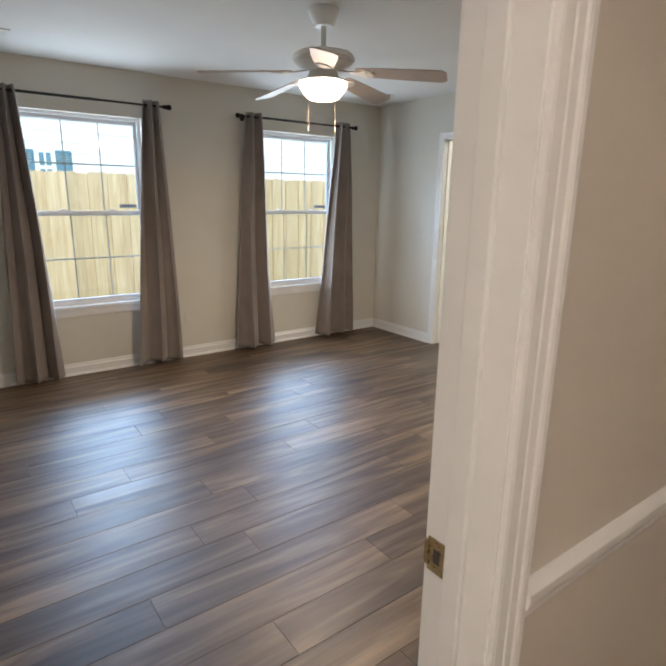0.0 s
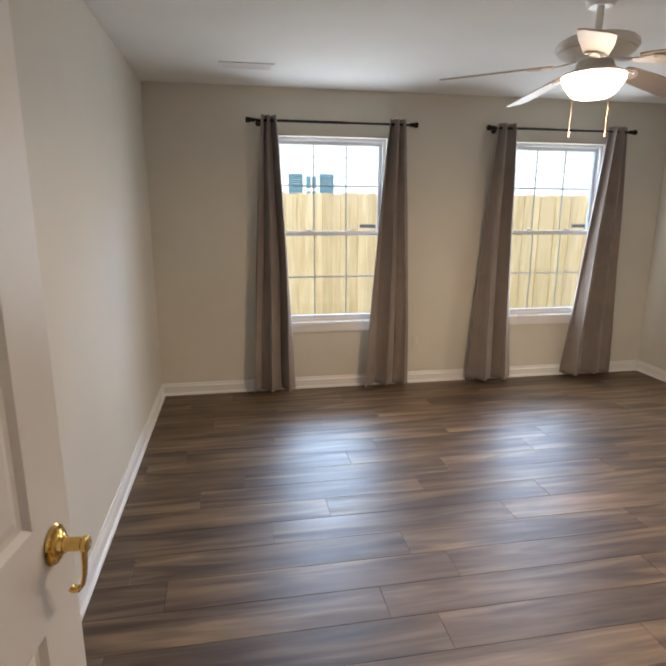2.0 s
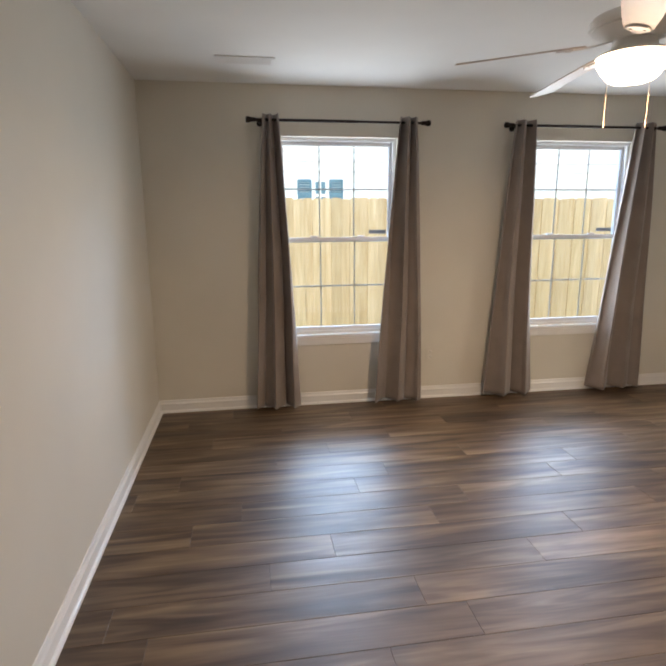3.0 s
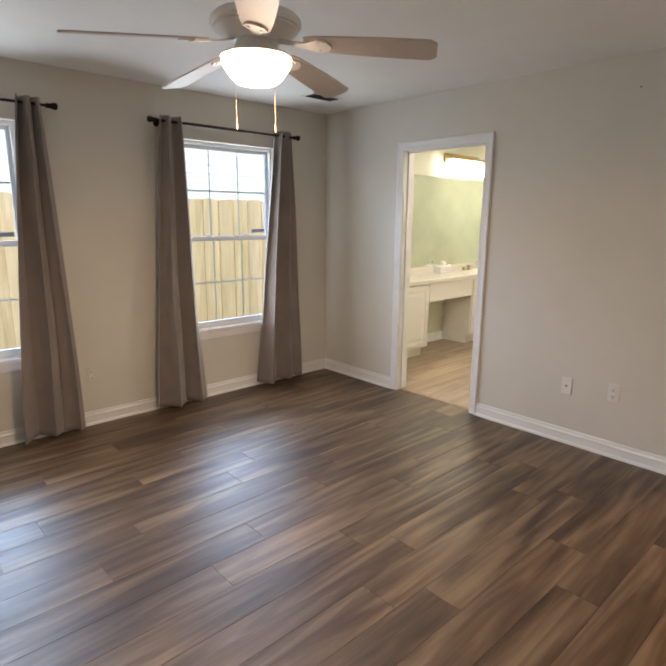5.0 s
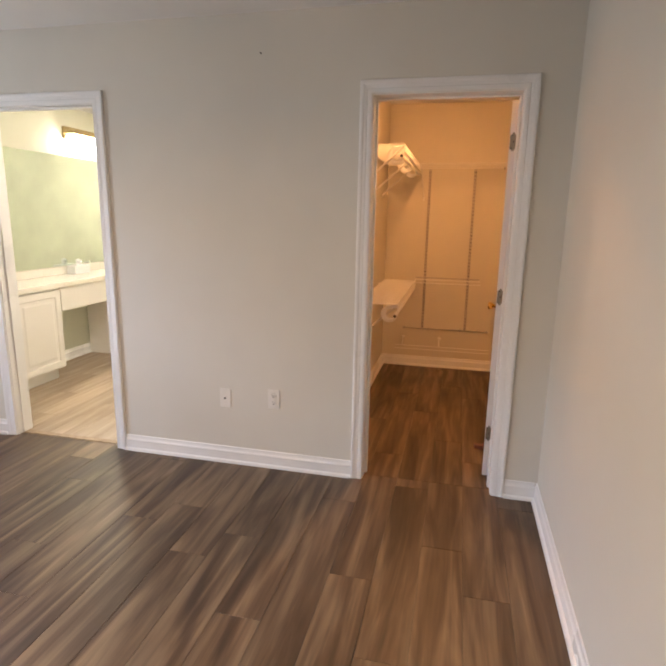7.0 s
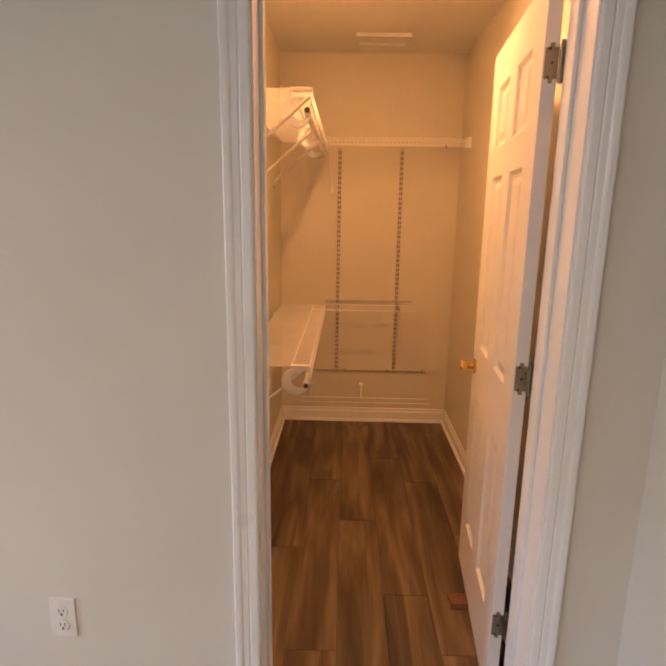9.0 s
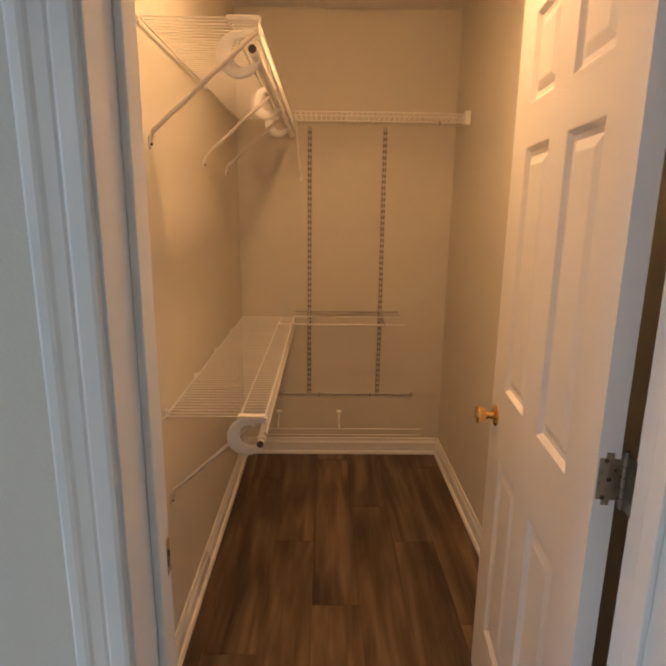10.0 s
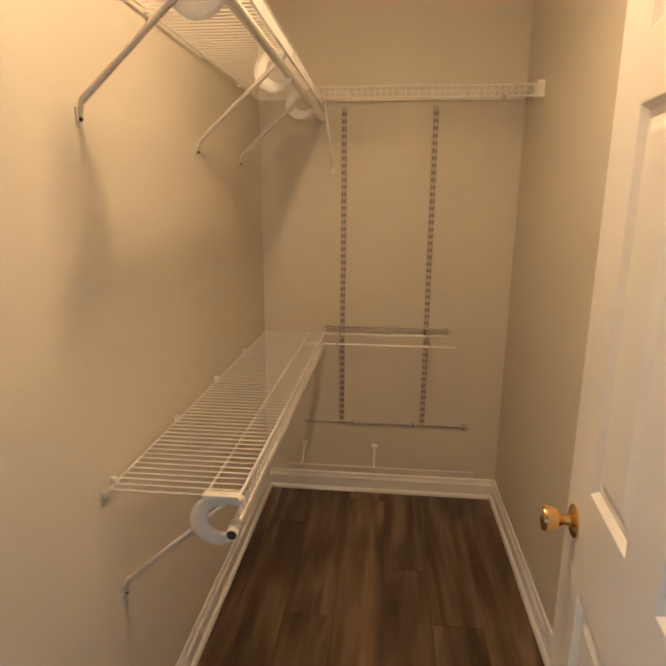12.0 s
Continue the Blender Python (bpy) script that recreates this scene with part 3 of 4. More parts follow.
# ---- ceiling vents ----


def vent(x, y, w, d, label, slats, dark, slat_mat=None, z=H, turn=0, drop=0.008):
    e = thing("ceiling_vent", label, "air vent", m=pose(x, y, z, rz=turn))
    fr = bmesh.new()
    k = 0.022
    for a in ((-w / 2, w / 2, -d / 2, -d / 2 + k), (-w / 2, w / 2, d / 2 - k, d / 2), (-w / 2, -w / 2 + k, -d / 2 + k, d / 2 - k), (w / 2 - k, w / 2, -d / 2 + k, d / 2 - k)):
        box(fr, *a, -drop, 0.0, 0.002)
    part("vent_frame", fr, FAN_WHITE, e)
    # dark sheet stands for the shade inside the duct
    part("vent_backing", box(bmesh.new(), -w / 2 + k, w / 2 - k, -d / 2 + k, d / 2 - k, -0.002, -0.0005), VENT_SHADE, e)
    for i in range(slats):
        yy = -d / 2 + k + (d - 2 * k) * (i + 0.5) / slats
        s = bmesh.new()
        box(s, -w / 2 + k, w / 2 - k, -0.006, 0.006, -0.0008, 0.0008)
        bmesh.ops.transform(s, matrix=Matrix.Translation((0, yy, -0.006)) @ Matrix.Rotation(radians(dark), 4, "X"), verts=s.verts)
        part("slat", s, slat_mat or FAN_WHITE, e)
    return e


# first register's slats are coloured as dark as the shade behind its open louvres
vent(4.19, 4.66, 0.31, 0.16, "white supply register with shade-dark open louvres on the ceiling", 6, 62, VENT_SHADE)
vent(0.975, 4.62, 0.36, 0.16, "white louvred register on the bedroom ceiling", 8, -22)
vent(6.925, 1.505, 0.315, 0.19, "white louvred register on the closet ceiling", 5, 20, None, HC, 90, 0.02)

# ---- doors ----


def door(name, label, W, Ht, m, sides=(1, -1)):
    """Six-panel moulded door: x along the width from the hinge edge, y across the thickness, z up."""
    e = thing(name, label, "door", m=m)
    e["kind"] = "structure"
    TH = 0.035
    st, cs = 0.122, 0.105
    pw = (W - 2 * st - cs) / 2
    xs = [(st, st + pw), (st + pw + cs, W - st)]
    zs = [(0.228, 0.788), (0.980, 1.606), (1.700, Ht - 0.126)]
    bm = bmesh.new()
    caps = []
    for sg in sides:
        y = 0.0 if sg > 0 else -TH
        X = [0, xs[0][0], xs[0][1], xs[1][0], xs[1][1], W]
        Z = [0, *[q for p in zs for q in p], Ht]
        for i in range(5):
            for j in range(7):
                r = (X[i], X[i + 1], Z[j], Z[j + 1])
                if i in (1, 3) and j in (1, 3, 5):
                    prev = None
                    for ins, dep in ((0, 0), (0.003, -0.0005), (0.013, -0.0105), (0.024, -0.0115)):
                        ring = [bm.verts.new((px, y + sg * dep, pz)) for px, pz in ((r[0] + ins, r[2] + ins), (r[1] - ins, r[2] + ins), (r[1] - ins, r[3] - ins), (r[0] + ins, r[3] - ins))]
                        if prev:
                            for k in range(4):
                                bm.faces.new((prev[k], prev[(k + 1) % 4], ring[(k + 1) % 4], ring[k]))
                        prev = ring
                    caps.append((r, y, sg))
                else:
                    bm.faces.new([bm.verts.new((px, y, pz)) for px, pz in ((r[0], r[2]), (r[1], r[2]), (r[1], r[3]), (r[0], r[3]))])
    for q in (((0, 0, 0), (W, 0, 0), (W, -TH, 0), (0, -TH, 0)), ((0, 0, Ht), (W, 0, Ht), (W, -TH, Ht), (0, -TH, Ht)), ((0, 0, 0), (0, -TH, 0), (0, -TH, Ht), (0, 0, Ht)), ((W, 0, 0), (W, -TH, 0), (W, -TH, Ht), (W, 0, Ht))):
        bm.faces.new([bm.verts.new(p) for p in q])
    bmesh.ops.remove_doubles(bm, verts=bm.verts, dist=0.0002)
    bmesh.ops.recalc_face_normals(bm, faces=bm.faces)
    part("leaf", bm, DOOR, e)
    for r, y, sg in caps:
        c = bmesh.new()
        prev = None
        for ins, dep in ((0.0235, -0.0117), (0.044, -0.0040), (0.047, -0.0035)):
            ring = [c.verts.new((px, y + sg * dep, pz)) for px, pz in ((r[0] + ins, r[2] + ins), (r[1] - ins, r[2] + ins), (r[1] - ins, r[3] - ins), (r[0] + ins, r[3] - ins))]
            if prev:
                for k in range(4):
                    c.faces.new((prev[k], prev[(k + 1) % 4], ring[(k + 1) % 4], ring[k]))
            prev = ring
        c.faces.new(prev)
        bmesh.ops.recalc_face_normals(c, faces=c.faces)
        if list(c.faces)[-1].normal.y * sg < 0:
            bmesh.ops.reverse_faces(c, faces=c.faces)
        part("panel", c, DOOR, e)
    return e


def hinge(parent, z):
    """Leaf on the door's hinge edge, with barrel and screws."""
    bm = bmesh.new()
    box(bm, -0.0025, 0.0005, -0.034, -0.003, z - 0.045, z + 0.045)
    bmesh.ops.bevel(bm, geom=[ed for ed in bm.edges if abs((ed.verts[0].co - ed.verts[1].co).x) > 0.001], offset=0.010, segments=4, affect="EDGES")
    h = part("hinge", bm, NICKEL, parent, "worn nickel butt hinge")
    b = bmesh.new()
    for i in range(5):
        rod(b, (-0.006, -0.0405, z - 0.045 + i * 0.018), (-0.006, -0.0405, z - 0.045 + i * 0.018 + 0.0165), 0.0062, 12)
    rod(b, (-0.006, -0.0405, z - 0.047), (-0.006, -0.0405, z + 0.050), 0.0045, 10)
    part("hinge_barrel", b, NICKEL, h, smooth=True)
    b = bmesh.new()
    box(b, -0.046, -0.008, -0.0445, -0.0420, z - 0.045, z + 0.045)
    part("frame_leaf", b, NICKEL, h)
    for dz, dy in ((-0.032, -0.013), (0.0, -0.020), (0.032, -0.013)):
        part("screw", rod(bmesh.new(), (-0.0036, dy, z + dz), (-0.002, dy, z + dz), 0.0038, 10), SLOT, h)


# closet door, swung a little past square into the closet
CD = door("door_2", "white six-panel closet door standing open against the side wall", 0.71, 2.03, pose(4.918, 1.229, 0.012, 0, 0, -5.0))
for hz in (0.258, 1.040, 1.832):
    hinge(CD, hz)
kx, kz = 0.71 - 0.060, 0.890
for sg in (1, -1):
    y0 = 0.0 if sg > 0 else -0.035
    kb = lathe(bmesh.new(), [(0, 0), (0.029, 0), (0.031, 0.004), (0.025, 0.008), (0.012, 0.011), (0.010, 0.022), (0.012, 0.026), (0.019, 0.031), (0.0225, 0.040), (0.0245, 0.052), (0.023, 0.058), (0.012, 0.060), (0, 0.0605)], Matrix.Translation((kx, y0, kz)) @ Matrix.Rotation(radians(-90 * sg), 4, "X"), 32)
    part("door_knob", kb, BRASS, CD, "polished brass knob", True)
part("latch_plate", box(bmesh.new(), 0.7095, 0.7115, -0.029, -0.006, kz - 0.028, kz + 0.028), BRASS, CD)

# entry door, open towards the plain wall: its face looks into the room
ED = door("door_1", "white six-panel entry door standing open with a brass lever", 0.755, 2.03, pose(0.428, 0.985, 0.012, 0, 0, 82.0) @ Matrix.Diagonal((1, -1, 1, 1)))
lx, lz = 0.755 - 0.066, 0.920
turned = Matrix.Translation((lx, 0, lz)) @ Matrix.Rotation(radians(-90), 4, "X")
bm = lathe(bmesh.new(), [(0, 0), (0.035, 0), (0.037, 0.003), (0.034, 0.007), (0.026, 0.009), (0.0255, 0.013), (0.019, 0.016), (0.016, 0.020), (0, 0.0205)], turned, 36)
lev = part("lever_rosette", bm, BRASS, ED, "polished brass rosette", True)
part("lever_neck", lathe(bmesh.new(), [(0, 0.018), (0.0135, 0.018), (0.0125, 0.030), (0.0125, 0.050), (0.0150, 0.053), (0.0150, 0.060), (0.012, 0.062), (0, 0.0622)], turned, 24), BRASS, lev, smooth=True)
loops = []
for dy, dz, half, thick, lean in ((0.052, 0.010, 0.010, 0.0045, 0), (0.052, -0.014, 0.0105, 0.0045, 0), (0.051, -0.040, 0.0100, 0.0040, 4), (0.048, -0.064, 0.0095, 0.0040, 9), (0.043, -0.082, 0.0098, 0.0042, 25), (0.036, -0.091, 0.0100, 0.0045, 60), (0.026, -0.092, 0.0100, 0.0050, 95), (0.021, -0.087, 0.0098, 0.0045, 130)):
    ca, sa = math.cos(radians(lean)), math.sin(radians(lean))
    loops.append([(lx + half * math.sin(q), dy + thick * math.cos(q) * ca, lz + dz - thick * math.cos(q) * sa) for q in [2 * math.pi * k / 14 for k in range(14)]])
part("lever", sweep(bmesh.new(), loops), BRASS, lev, smooth=True)
part("latch", box(bmesh.new(), 0.7545, 0.7575, -0.029, -0.006, lz - 0.028, lz + 0.028), BRASS, ED)

# ---- closet shelving ----
GREYSLOT = plastic("shaded_slot", (0.19, 0.165, 0.14), 0.7)
UPRIGHT = plastic("greyed_white_steel", (0.52, 0.48, 0.44), 0.4)
BRACE = plastic("satin_grey_white_brace", (0.60, 0.57, 0.53), 0.32)
SX0, SX1, DROP = 5.64, 7.195, 0.268


def rod_hook(parent, x, y, z):
    """White C-shaped plastic hook that hangs the rod under the shelf front."""
    bm = bmesh.new()
    loops = []
    n = 30
    cy, cz = y + 0.060, z - 0.072
    for i in range(n + 1):
        a = radians(112 - 290 * i / n)
        ro, ri = 0.059, 0.031 + 0.005 * i / n
        oy, oz, iy, iz = cy + ro * math.cos(a), cz + ro * math.sin(a), cy - 0.012 + ri * math.cos(a), cz + 0.006 + ri * math.sin(a)
        my, mz = (oy - iy) * 0.18, (oz - iz) * 0.18
        loops.append([(x - 0.003, iy, iz), (x + 0.003, iy, iz), (x + 0.007, iy + my, iz + mz), (x + 0.007, oy - my, oz - mz), (x + 0.003, oy, oz), (x - 0.003, oy, oz), (x - 0.007, oy - my, oz - mz), (x - 0.007, iy + my, iz + mz)])
    sweep(bm, loops)
    box(bm, x - 0.009, x + 0.009, y - 0.004, y + 0.050, z - 0.026, z - 0.010, 0.003)
    return part("rod_hook", bm, HOOK, parent, "white plastic rod hook", True)


def left_shelf(z, label, hooks, clips, braces):
    """Ventilated wire shelf along the closet's north wall, with a hang rod."""
    e = thing("wire_shelf", label, "wire shelf", "wire shelves in the closet")
    yb, yf = CYN - 0.012, CYN - 0.307
    cw = bmesh.new()
    n = int((SX1 - SX0) / 0.0255)
    for i in range(n + 1):
        x = SX0 + 0.004 + i * 0.0255
        rod(cw, (x, yb, z), (x, yf, z), 0.0017, 5)
        rod(cw, (x, yf, z), (x, yf - 0.003, z - 0.048), 0.0020, 5)
    wires = part("wire_deck", cw, WIRE, e, "close white cross wires")
    wires["kind"] = "stuff"
    for nm, y, zz, r in (("back_wire", yb, z - 0.004, 0.0032), ("mid_wire", yf + 0.075, z - 0.004, 0.0032), ("front_wire", yf, z - 0.003, 0.0036), ("lip_wire", yf - 0.003, z - 0.048, 0.0036)):
        part(nm, rod(bmesh.new(), (SX0, y, zz), (SX1, y, zz), r, 8), WIRE, e, smooth=True)
    part("end_cap", box(bmesh.new(), SX0 - 0.006, SX0 + 0.016, yf - 0.004, yf + 0.078, z - 0.009, z + 0.005, 0.003), WIRE, e)
    part("end_cap", box(bmesh.new(), 6.96, 6.98, yf - 0.002, yf + 0.078, z - 0.007, z + 0.004, 0.002), WIRE, e)
    part("hang_rod", rod(bmesh.new(), (SX0 - 0.02, yf + 0.012, z - 0.078), (SX1, yf + 0.012, z - 0.078), 0.0125, 18), WIRE, e, "white steel hang rod", True)
    part("rod_sleeve", rod(bmesh.new(), (SX0 - 0.004, yf + 0.012, z - 0.078), (SX0 + 0.022, yf + 0.012, z - 0.078), 0.0148, 18), WIRE, e, smooth=True)
    for zz in (z - 0.003, z - 0.048):
        part("wire_tip", rod(bmesh.new(), (SX0 - 0.012, yf - 0.003, zz), (SX0 + 0.012, yf - 0.003, zz), 0.0056, 10), WIRE, e, smooth=True)
    part("rod_end", rod(bmesh.new(), (SX0 - 0.0208, yf + 0.012, z - 0.078), (SX0 - 0.019, yf + 0.012, z - 0.078), 0.0105, 18), SLOT, e)
    for x in hooks:
        rod_hook(e, x, yf - 0.002, z)
    for x in clips:
        c = box(bmesh.new(), x - 0.004, x + 0.004, CYN - 0.017, CYN + 0.001, z - 0.010, z + 0.005, 0.002)
        rod(c, (x, CYN - 0.014, z + 0.005), (x, CYN, z + 0.005), 0.0055, 10)
        part("wall_clip", c, WIRE, e)
    part("end_bracket", box(bmesh.new(), SX0 - 0.008, SX0 + 0.004, CYN - 0.011, CYN + 0.001, z - 0.017, z - 0.002, 0.003), WIRE, e)
    for x in braces:
        b = bmesh.new()
        rod(b, (x, yf + 0.002, z - 0.012), (x, CYN - 0.012, z - DROP), 0.0068, 12)
        rod(b, (x, CYN - 0.012, z - DROP + 0.002), (x, CYN - 0.006, z - DROP - 0.03), 0.005, 10)
        box(b, x - 0.009, x + 0.009, CYN - 0.005, CYN + 0.001, z - DROP - 0.045, z - DROP - 0.012, 0.002)
        br = part("brace", b, BRACE, e, "slanting white shelf brace", True)
        part("screw", rod(bmesh.new(), (x, CYN - 0.010, z - DROP - 0.034), (x, CYN - 0.004, z - DROP - 0.034), 0.004, 8), SLOT, br)
    return e


left_shelf(1.935, "white wire shelf and hang rod high on the closet wall", (5.70, 6.36, 6.86), (6.03, 6.43, 6.86), (5.69, 6.35, 6.84))
left_shelf(0.862, "white wire shelf and hang rod low on the closet wall", (5.66,), (5.68, 6.05, 6.42, 6.80), (5.69,))

# high shelf across the back wall
e = thing("wire_shelf", "white wire shelf spanning the closet's back wall", "wire shelf", "wire shelves in the closet")
zb, xf, xb = 1.935, CXB - 0.292, CXB - 0.012
ya, yb = YS + 0.012, 1.828
bm = bmesh.new()
for i in range(int((yb - ya) / 0.0255) + 1):
    y = ya + 0.004 + i * 0.0255
    rod(bm, (xb, y, zb), (xf, y, zb), 0.0020, 5)
    rod(bm, (xf, y, zb), (xf - 0.003, y, zb - 0.045), 0.0020, 5)
part("wire_deck", bm, WIRE, e, "close white cross wires")["kind"] = "stuff"
for nm, x, zz in (("back_wire", xb, zb - 0.004), ("mid_wire", xf + 0.10, zb - 0.004), ("front_wire", xf, zb - 0.003), ("lip_wire", xf - 0.003, zb - 0.045)):
    part(nm, rod(bmesh.new(), (x, ya, zz), (x, yb, zz), 0.0036, 8), WIRE, e, smooth=True)
part("end_bracket", box(bmesh.new(), xf - 0.012, xf + 0.03, YS - 0.001, YS + 0.030, zb - 0.052, zb + 0.010, 0.003), WIRE, e, "white end bracket on the side wall")
bm = rod(bmesh.new(), (xf, 1.815, zb - 0.02), (CXB - 0.010, 1.800, zb - 0.29), 0.0055, 10)
box(bm, CXB - 0.008, CXB + 0.001, 1.792, 1.808, zb - 0.315, zb - 0.28, 0.002)
part("brace", bm, WIRE, e, smooth=True)
part("lip_clip", box(bmesh.new(), xf - 0.010, xf - 0.004, 1.10, 1.112, zb - 0.060, zb - 0.040, 0.001), GREYWIRE, e)


def standard(y):
    """Slotted upright screwed to the back wall."""
    e = thing("slotted_upright", "grey-white slotted shelf upright screwed to the closet wall", "shelf upright", "slotted uprights in the closet")
    z0, z1 = 0.383, 1.905
    u = box(bmesh.new(), CXB - 0.013, CXB + 0.001, y - 0.0125, y + 0.0125, z0, z1, 0.002)
    part("upright", u, UPRIGHT, e)
    s = bmesh.new()
    k = z0 + 0.02
    while k < z1 - 0.02:
        for dy in (-0.0058, 0.0058):
            box(s, CXB - 0.0142, CXB - 0.012, y + dy - 0.0036, y + dy + 0.0036, k, k + 0.017)
        k += 0.0318
    part("perforation", s, GREYSLOT, e, "two rows of dark slots")["kind"] = "stuff"
    return e


standard(1.750)
standard(1.341)

# open two-rail shelf on the uprights
e = thing("rail_shelf", "open shelf of thin white rails on two short brackets", "wire shelf")
for x, z, mat in ((7.190, 0.893, GREYWIRE), (7.065, 0.886, WIRE), (6.925, 0.872, WIRE)):
    part("rail", rod(bmesh.new(), (x, 1.235, z), (x, 1.835, z), 0.0045, 10), mat, e, smooth=True)
for y in (1.750, 1.341):
    bm = sweep(bmesh.new(), [[(CXB - 0.012, y + d, 0.895), (CXB - 0.012, y + d, 0.815), (CXB - 0.10, y + d, 0.850), (6.915, y + d, 0.868), (6.915, y + d, 0.880)] for d in (-0.0025, 0.0025)])
    part("bracket", bm, GREYWIRE, e)

# slanted shoe rack
e = thing("shoe_rack", "slanted white wire shoe rack fixed low on the wall", "shoe rack")
part("back_bar", rod(bmesh.new(), (CXB - 0.010, 1.115, 0.385), (CXB - 0.010, 1.945, 0.385), 0.0042, 10), GREYWIRE, e, smooth=True)
for y in (1.135, 1.385, 1.690, 1.926):
    part("clip", box(bmesh.new(), CXB - 0.017, CXB + 0.001, y - 0.006, y + 0.006, 0.372, 0.400, 0.002), GREYWIRE, e)
for x, z in ((6.965, 0.262), (6.945, 0.235)):
    part("front_wire", rod(bmesh.new(), (x, 1.115, z), (x, 1.985, z), 0.0036, 8), WIRE, e, smooth=True)
for y in (1.575, 1.920):
    bm = box(bmesh.new(), 7.045, 7.075, y - 0.014, y + 0.014, 0.318, 0.334, 0.004)
    rod(bm, (7.06, y, 0.322), (6.965, y, 0.262), 0.004, 8)
    part("heel_stop", bm, WIRE, e, "white heel stop")

# closet lamp, out of sight above the door
e = thing("ceiling_lamp", "small white ceiling lamp with a warm glass globe", "ceiling lamp", m=pose(5.66, 1.575, HC))
part("lamp_base", lathe(bmesh.new(), [(0, 0), (0.100, 0), (0.103, -0.012), (0.096, -0.030), (0.088, -0.055), (0.083, -0.055), (0.080, -0.034), (0, -0.033)]), FAN_WHITE, e, smooth=True)
part("globe", lathe(bmesh.new(), [(0.060, -0.033), (0.073, -0.045), (0.074, -0.058), (0.060, -0.072), (0.030, -0.081), (0, -0.084)]), CLOSET_GLOW, e, "lit globe", True)

# wedge under the closet door
bm = sweep(bmesh.new(), [[(5.300, y, 0.0), (5.385, y, 0.0), (5.385, y, 0.006), (5.300, y, 0.026)] for y in (1.170, 1.262)])
tagged(part("door_wedge", bm, WEDGE), "small reddish-brown wooden wedge under the closet door", "door wedge")

# ---- outlets ----


def outlet(m, label, kind, plate=None):
    e = thing("wall_outlet", label, "outlet", "outlets on the walls", m)
    part("cover_plate", box(bmesh.new(), -0.035, 0.035, -0.006, 0.0005, -0.058, 0.058, 0.003), plate or PLATE, e)
    if kind == "duplex":
        for z in (-0.021, 0.021):
            bm = lathe(bmesh.new(), [(0, 0.0095), (0.0155, 0.0095), (0.017, 0.007), (0.017, 0.004)], Matrix.Translation((0, 0, z)) @ Matrix.Rotation(radians(90), 4, "X"), 20)
            r = part("receptacle", bm, PLATE, e, smooth=True)
            for dx, dz, w in ((-0.006, 0.004, 0.0012), (0.006, 0.004, 0.0012), (0, -0.008, 0.0025)):
                part("slot", box(bmesh.new(), dx - w, dx + w, -0.0102, -0.0094, z + dz - 0.004, z + dz + 0.004), SLOT, r)
        part("screw", rod(bmesh.new(), (0, -0.0075, 0), (0, -0.005, 0), 0.003, 8), PLATE, e)
    else:
        bm = rod(bmesh.new(), (0, -0.016, 0), (0, -0.005, 0), 0.005, 12)
        part("jack", bm, BRONZE, e, "dark coaxial jack")
        for z in (-0.042, 0.042):
            part("screw", rod(bmesh.new(), (0, -0.0075, z), (0, -0.005, z), 0.003, 8), PLATE, e)
    return e


outlet(pose(XE, 2.425, 0.425, 0, 0, -90), "ivory duplex power outlet low on the wall", "duplex")
outlet(pose(XE, 2.725, 0.405, 0, 0, -90), "ivory cable outlet with a dark jack", "coax")
outlet(pose(2.425, YN, 0.38, 0, 0, 0), "wall-coloured duplex outlet between the windows", "duplex", WALL)
bm = rod(bmesh.new(), (XE - 0.008, 2.48, 2.26), (XE + 0.002, 2.48, 2.26), 0.004, 8)
tagged(part("wall_screw", bm, BRONZE), "small dark screw in the bare painted wall", "screw")

# ---- bathroom ----
VY, VX0, VX1 = 4.80, XE + T, BXE
bm = box(bmesh.new(), VX0, VX1, VY - 0.02, BYN, 0.815, 0.858, 0.006)
tagged(part("countertop", bm, COUNTER), "cream cultured-marble countertop along the bathroom wall", "countertop")
bm = box(bmesh.new(), VX0, VX1, BYN - 0.020, BYN - 0.001, 0.859, 0.935, 0.004)
tagged(part("backsplash", bm, COUNTER), "low cream backsplash behind the countertop", "backsplash")


def cabinet(x0, x1, label):
    e = thing("vanity_cabinet", label, "cabinet", "vanity cabinets in the bathroom")
    part("body", box(bmesh.new(), x0, x1, VY + 0.02, BYN - 0.014, 0.10, 0.814, 0.002), CABINET, e)
    part("toe_kick", box(bmesh.new(), x0 + 0.002, x1 - 0.03, VY + 0.075, BYN - 0.014, 0.0, 0.099), CABINET, e)
    n = max(1, round((x1 - x0) / 0.45))
    for i in range(n):
        a, b = x0 + (x1 - x0) * i / n + 0.012, x0 + (x1 - x0) * (i + 1) / n - 0.012
        bm = bmesh.new()
        prev = None
        for ins, d in ((0, 0.019), (0, 0.001), (0.004, 0.0), (0.055, 0.0), (0.062, 0.007), (0.085, 0.007), (0.10, 0.002)):
            ring = [bm.verts.new((px, VY + d, pz)) for px, pz in ((a + ins, 0.115 + ins), (b - ins, 0.115 + ins), (b - ins, 0.795 - ins), (a + ins, 0.795 - ins))]
            if prev:
                for k in range(4):
                    bm.faces.new((prev[k], prev[(k + 1) % 4], ring[(k + 1) % 4], ring[k]))
            prev = ring
        bm.faces.new(prev)
        bmesh.ops.recalc_face_normals(bm, faces=bm.faces)
        part("cabinet_door", bm, CABINET, e)
    return e


cabinet(VX0 + 0.004, 5.90, "cream painted vanity cabinet with panelled doors")
cabinet(6.74, VX1 - 0.004, "cream painted vanity cabinet past the knee space")
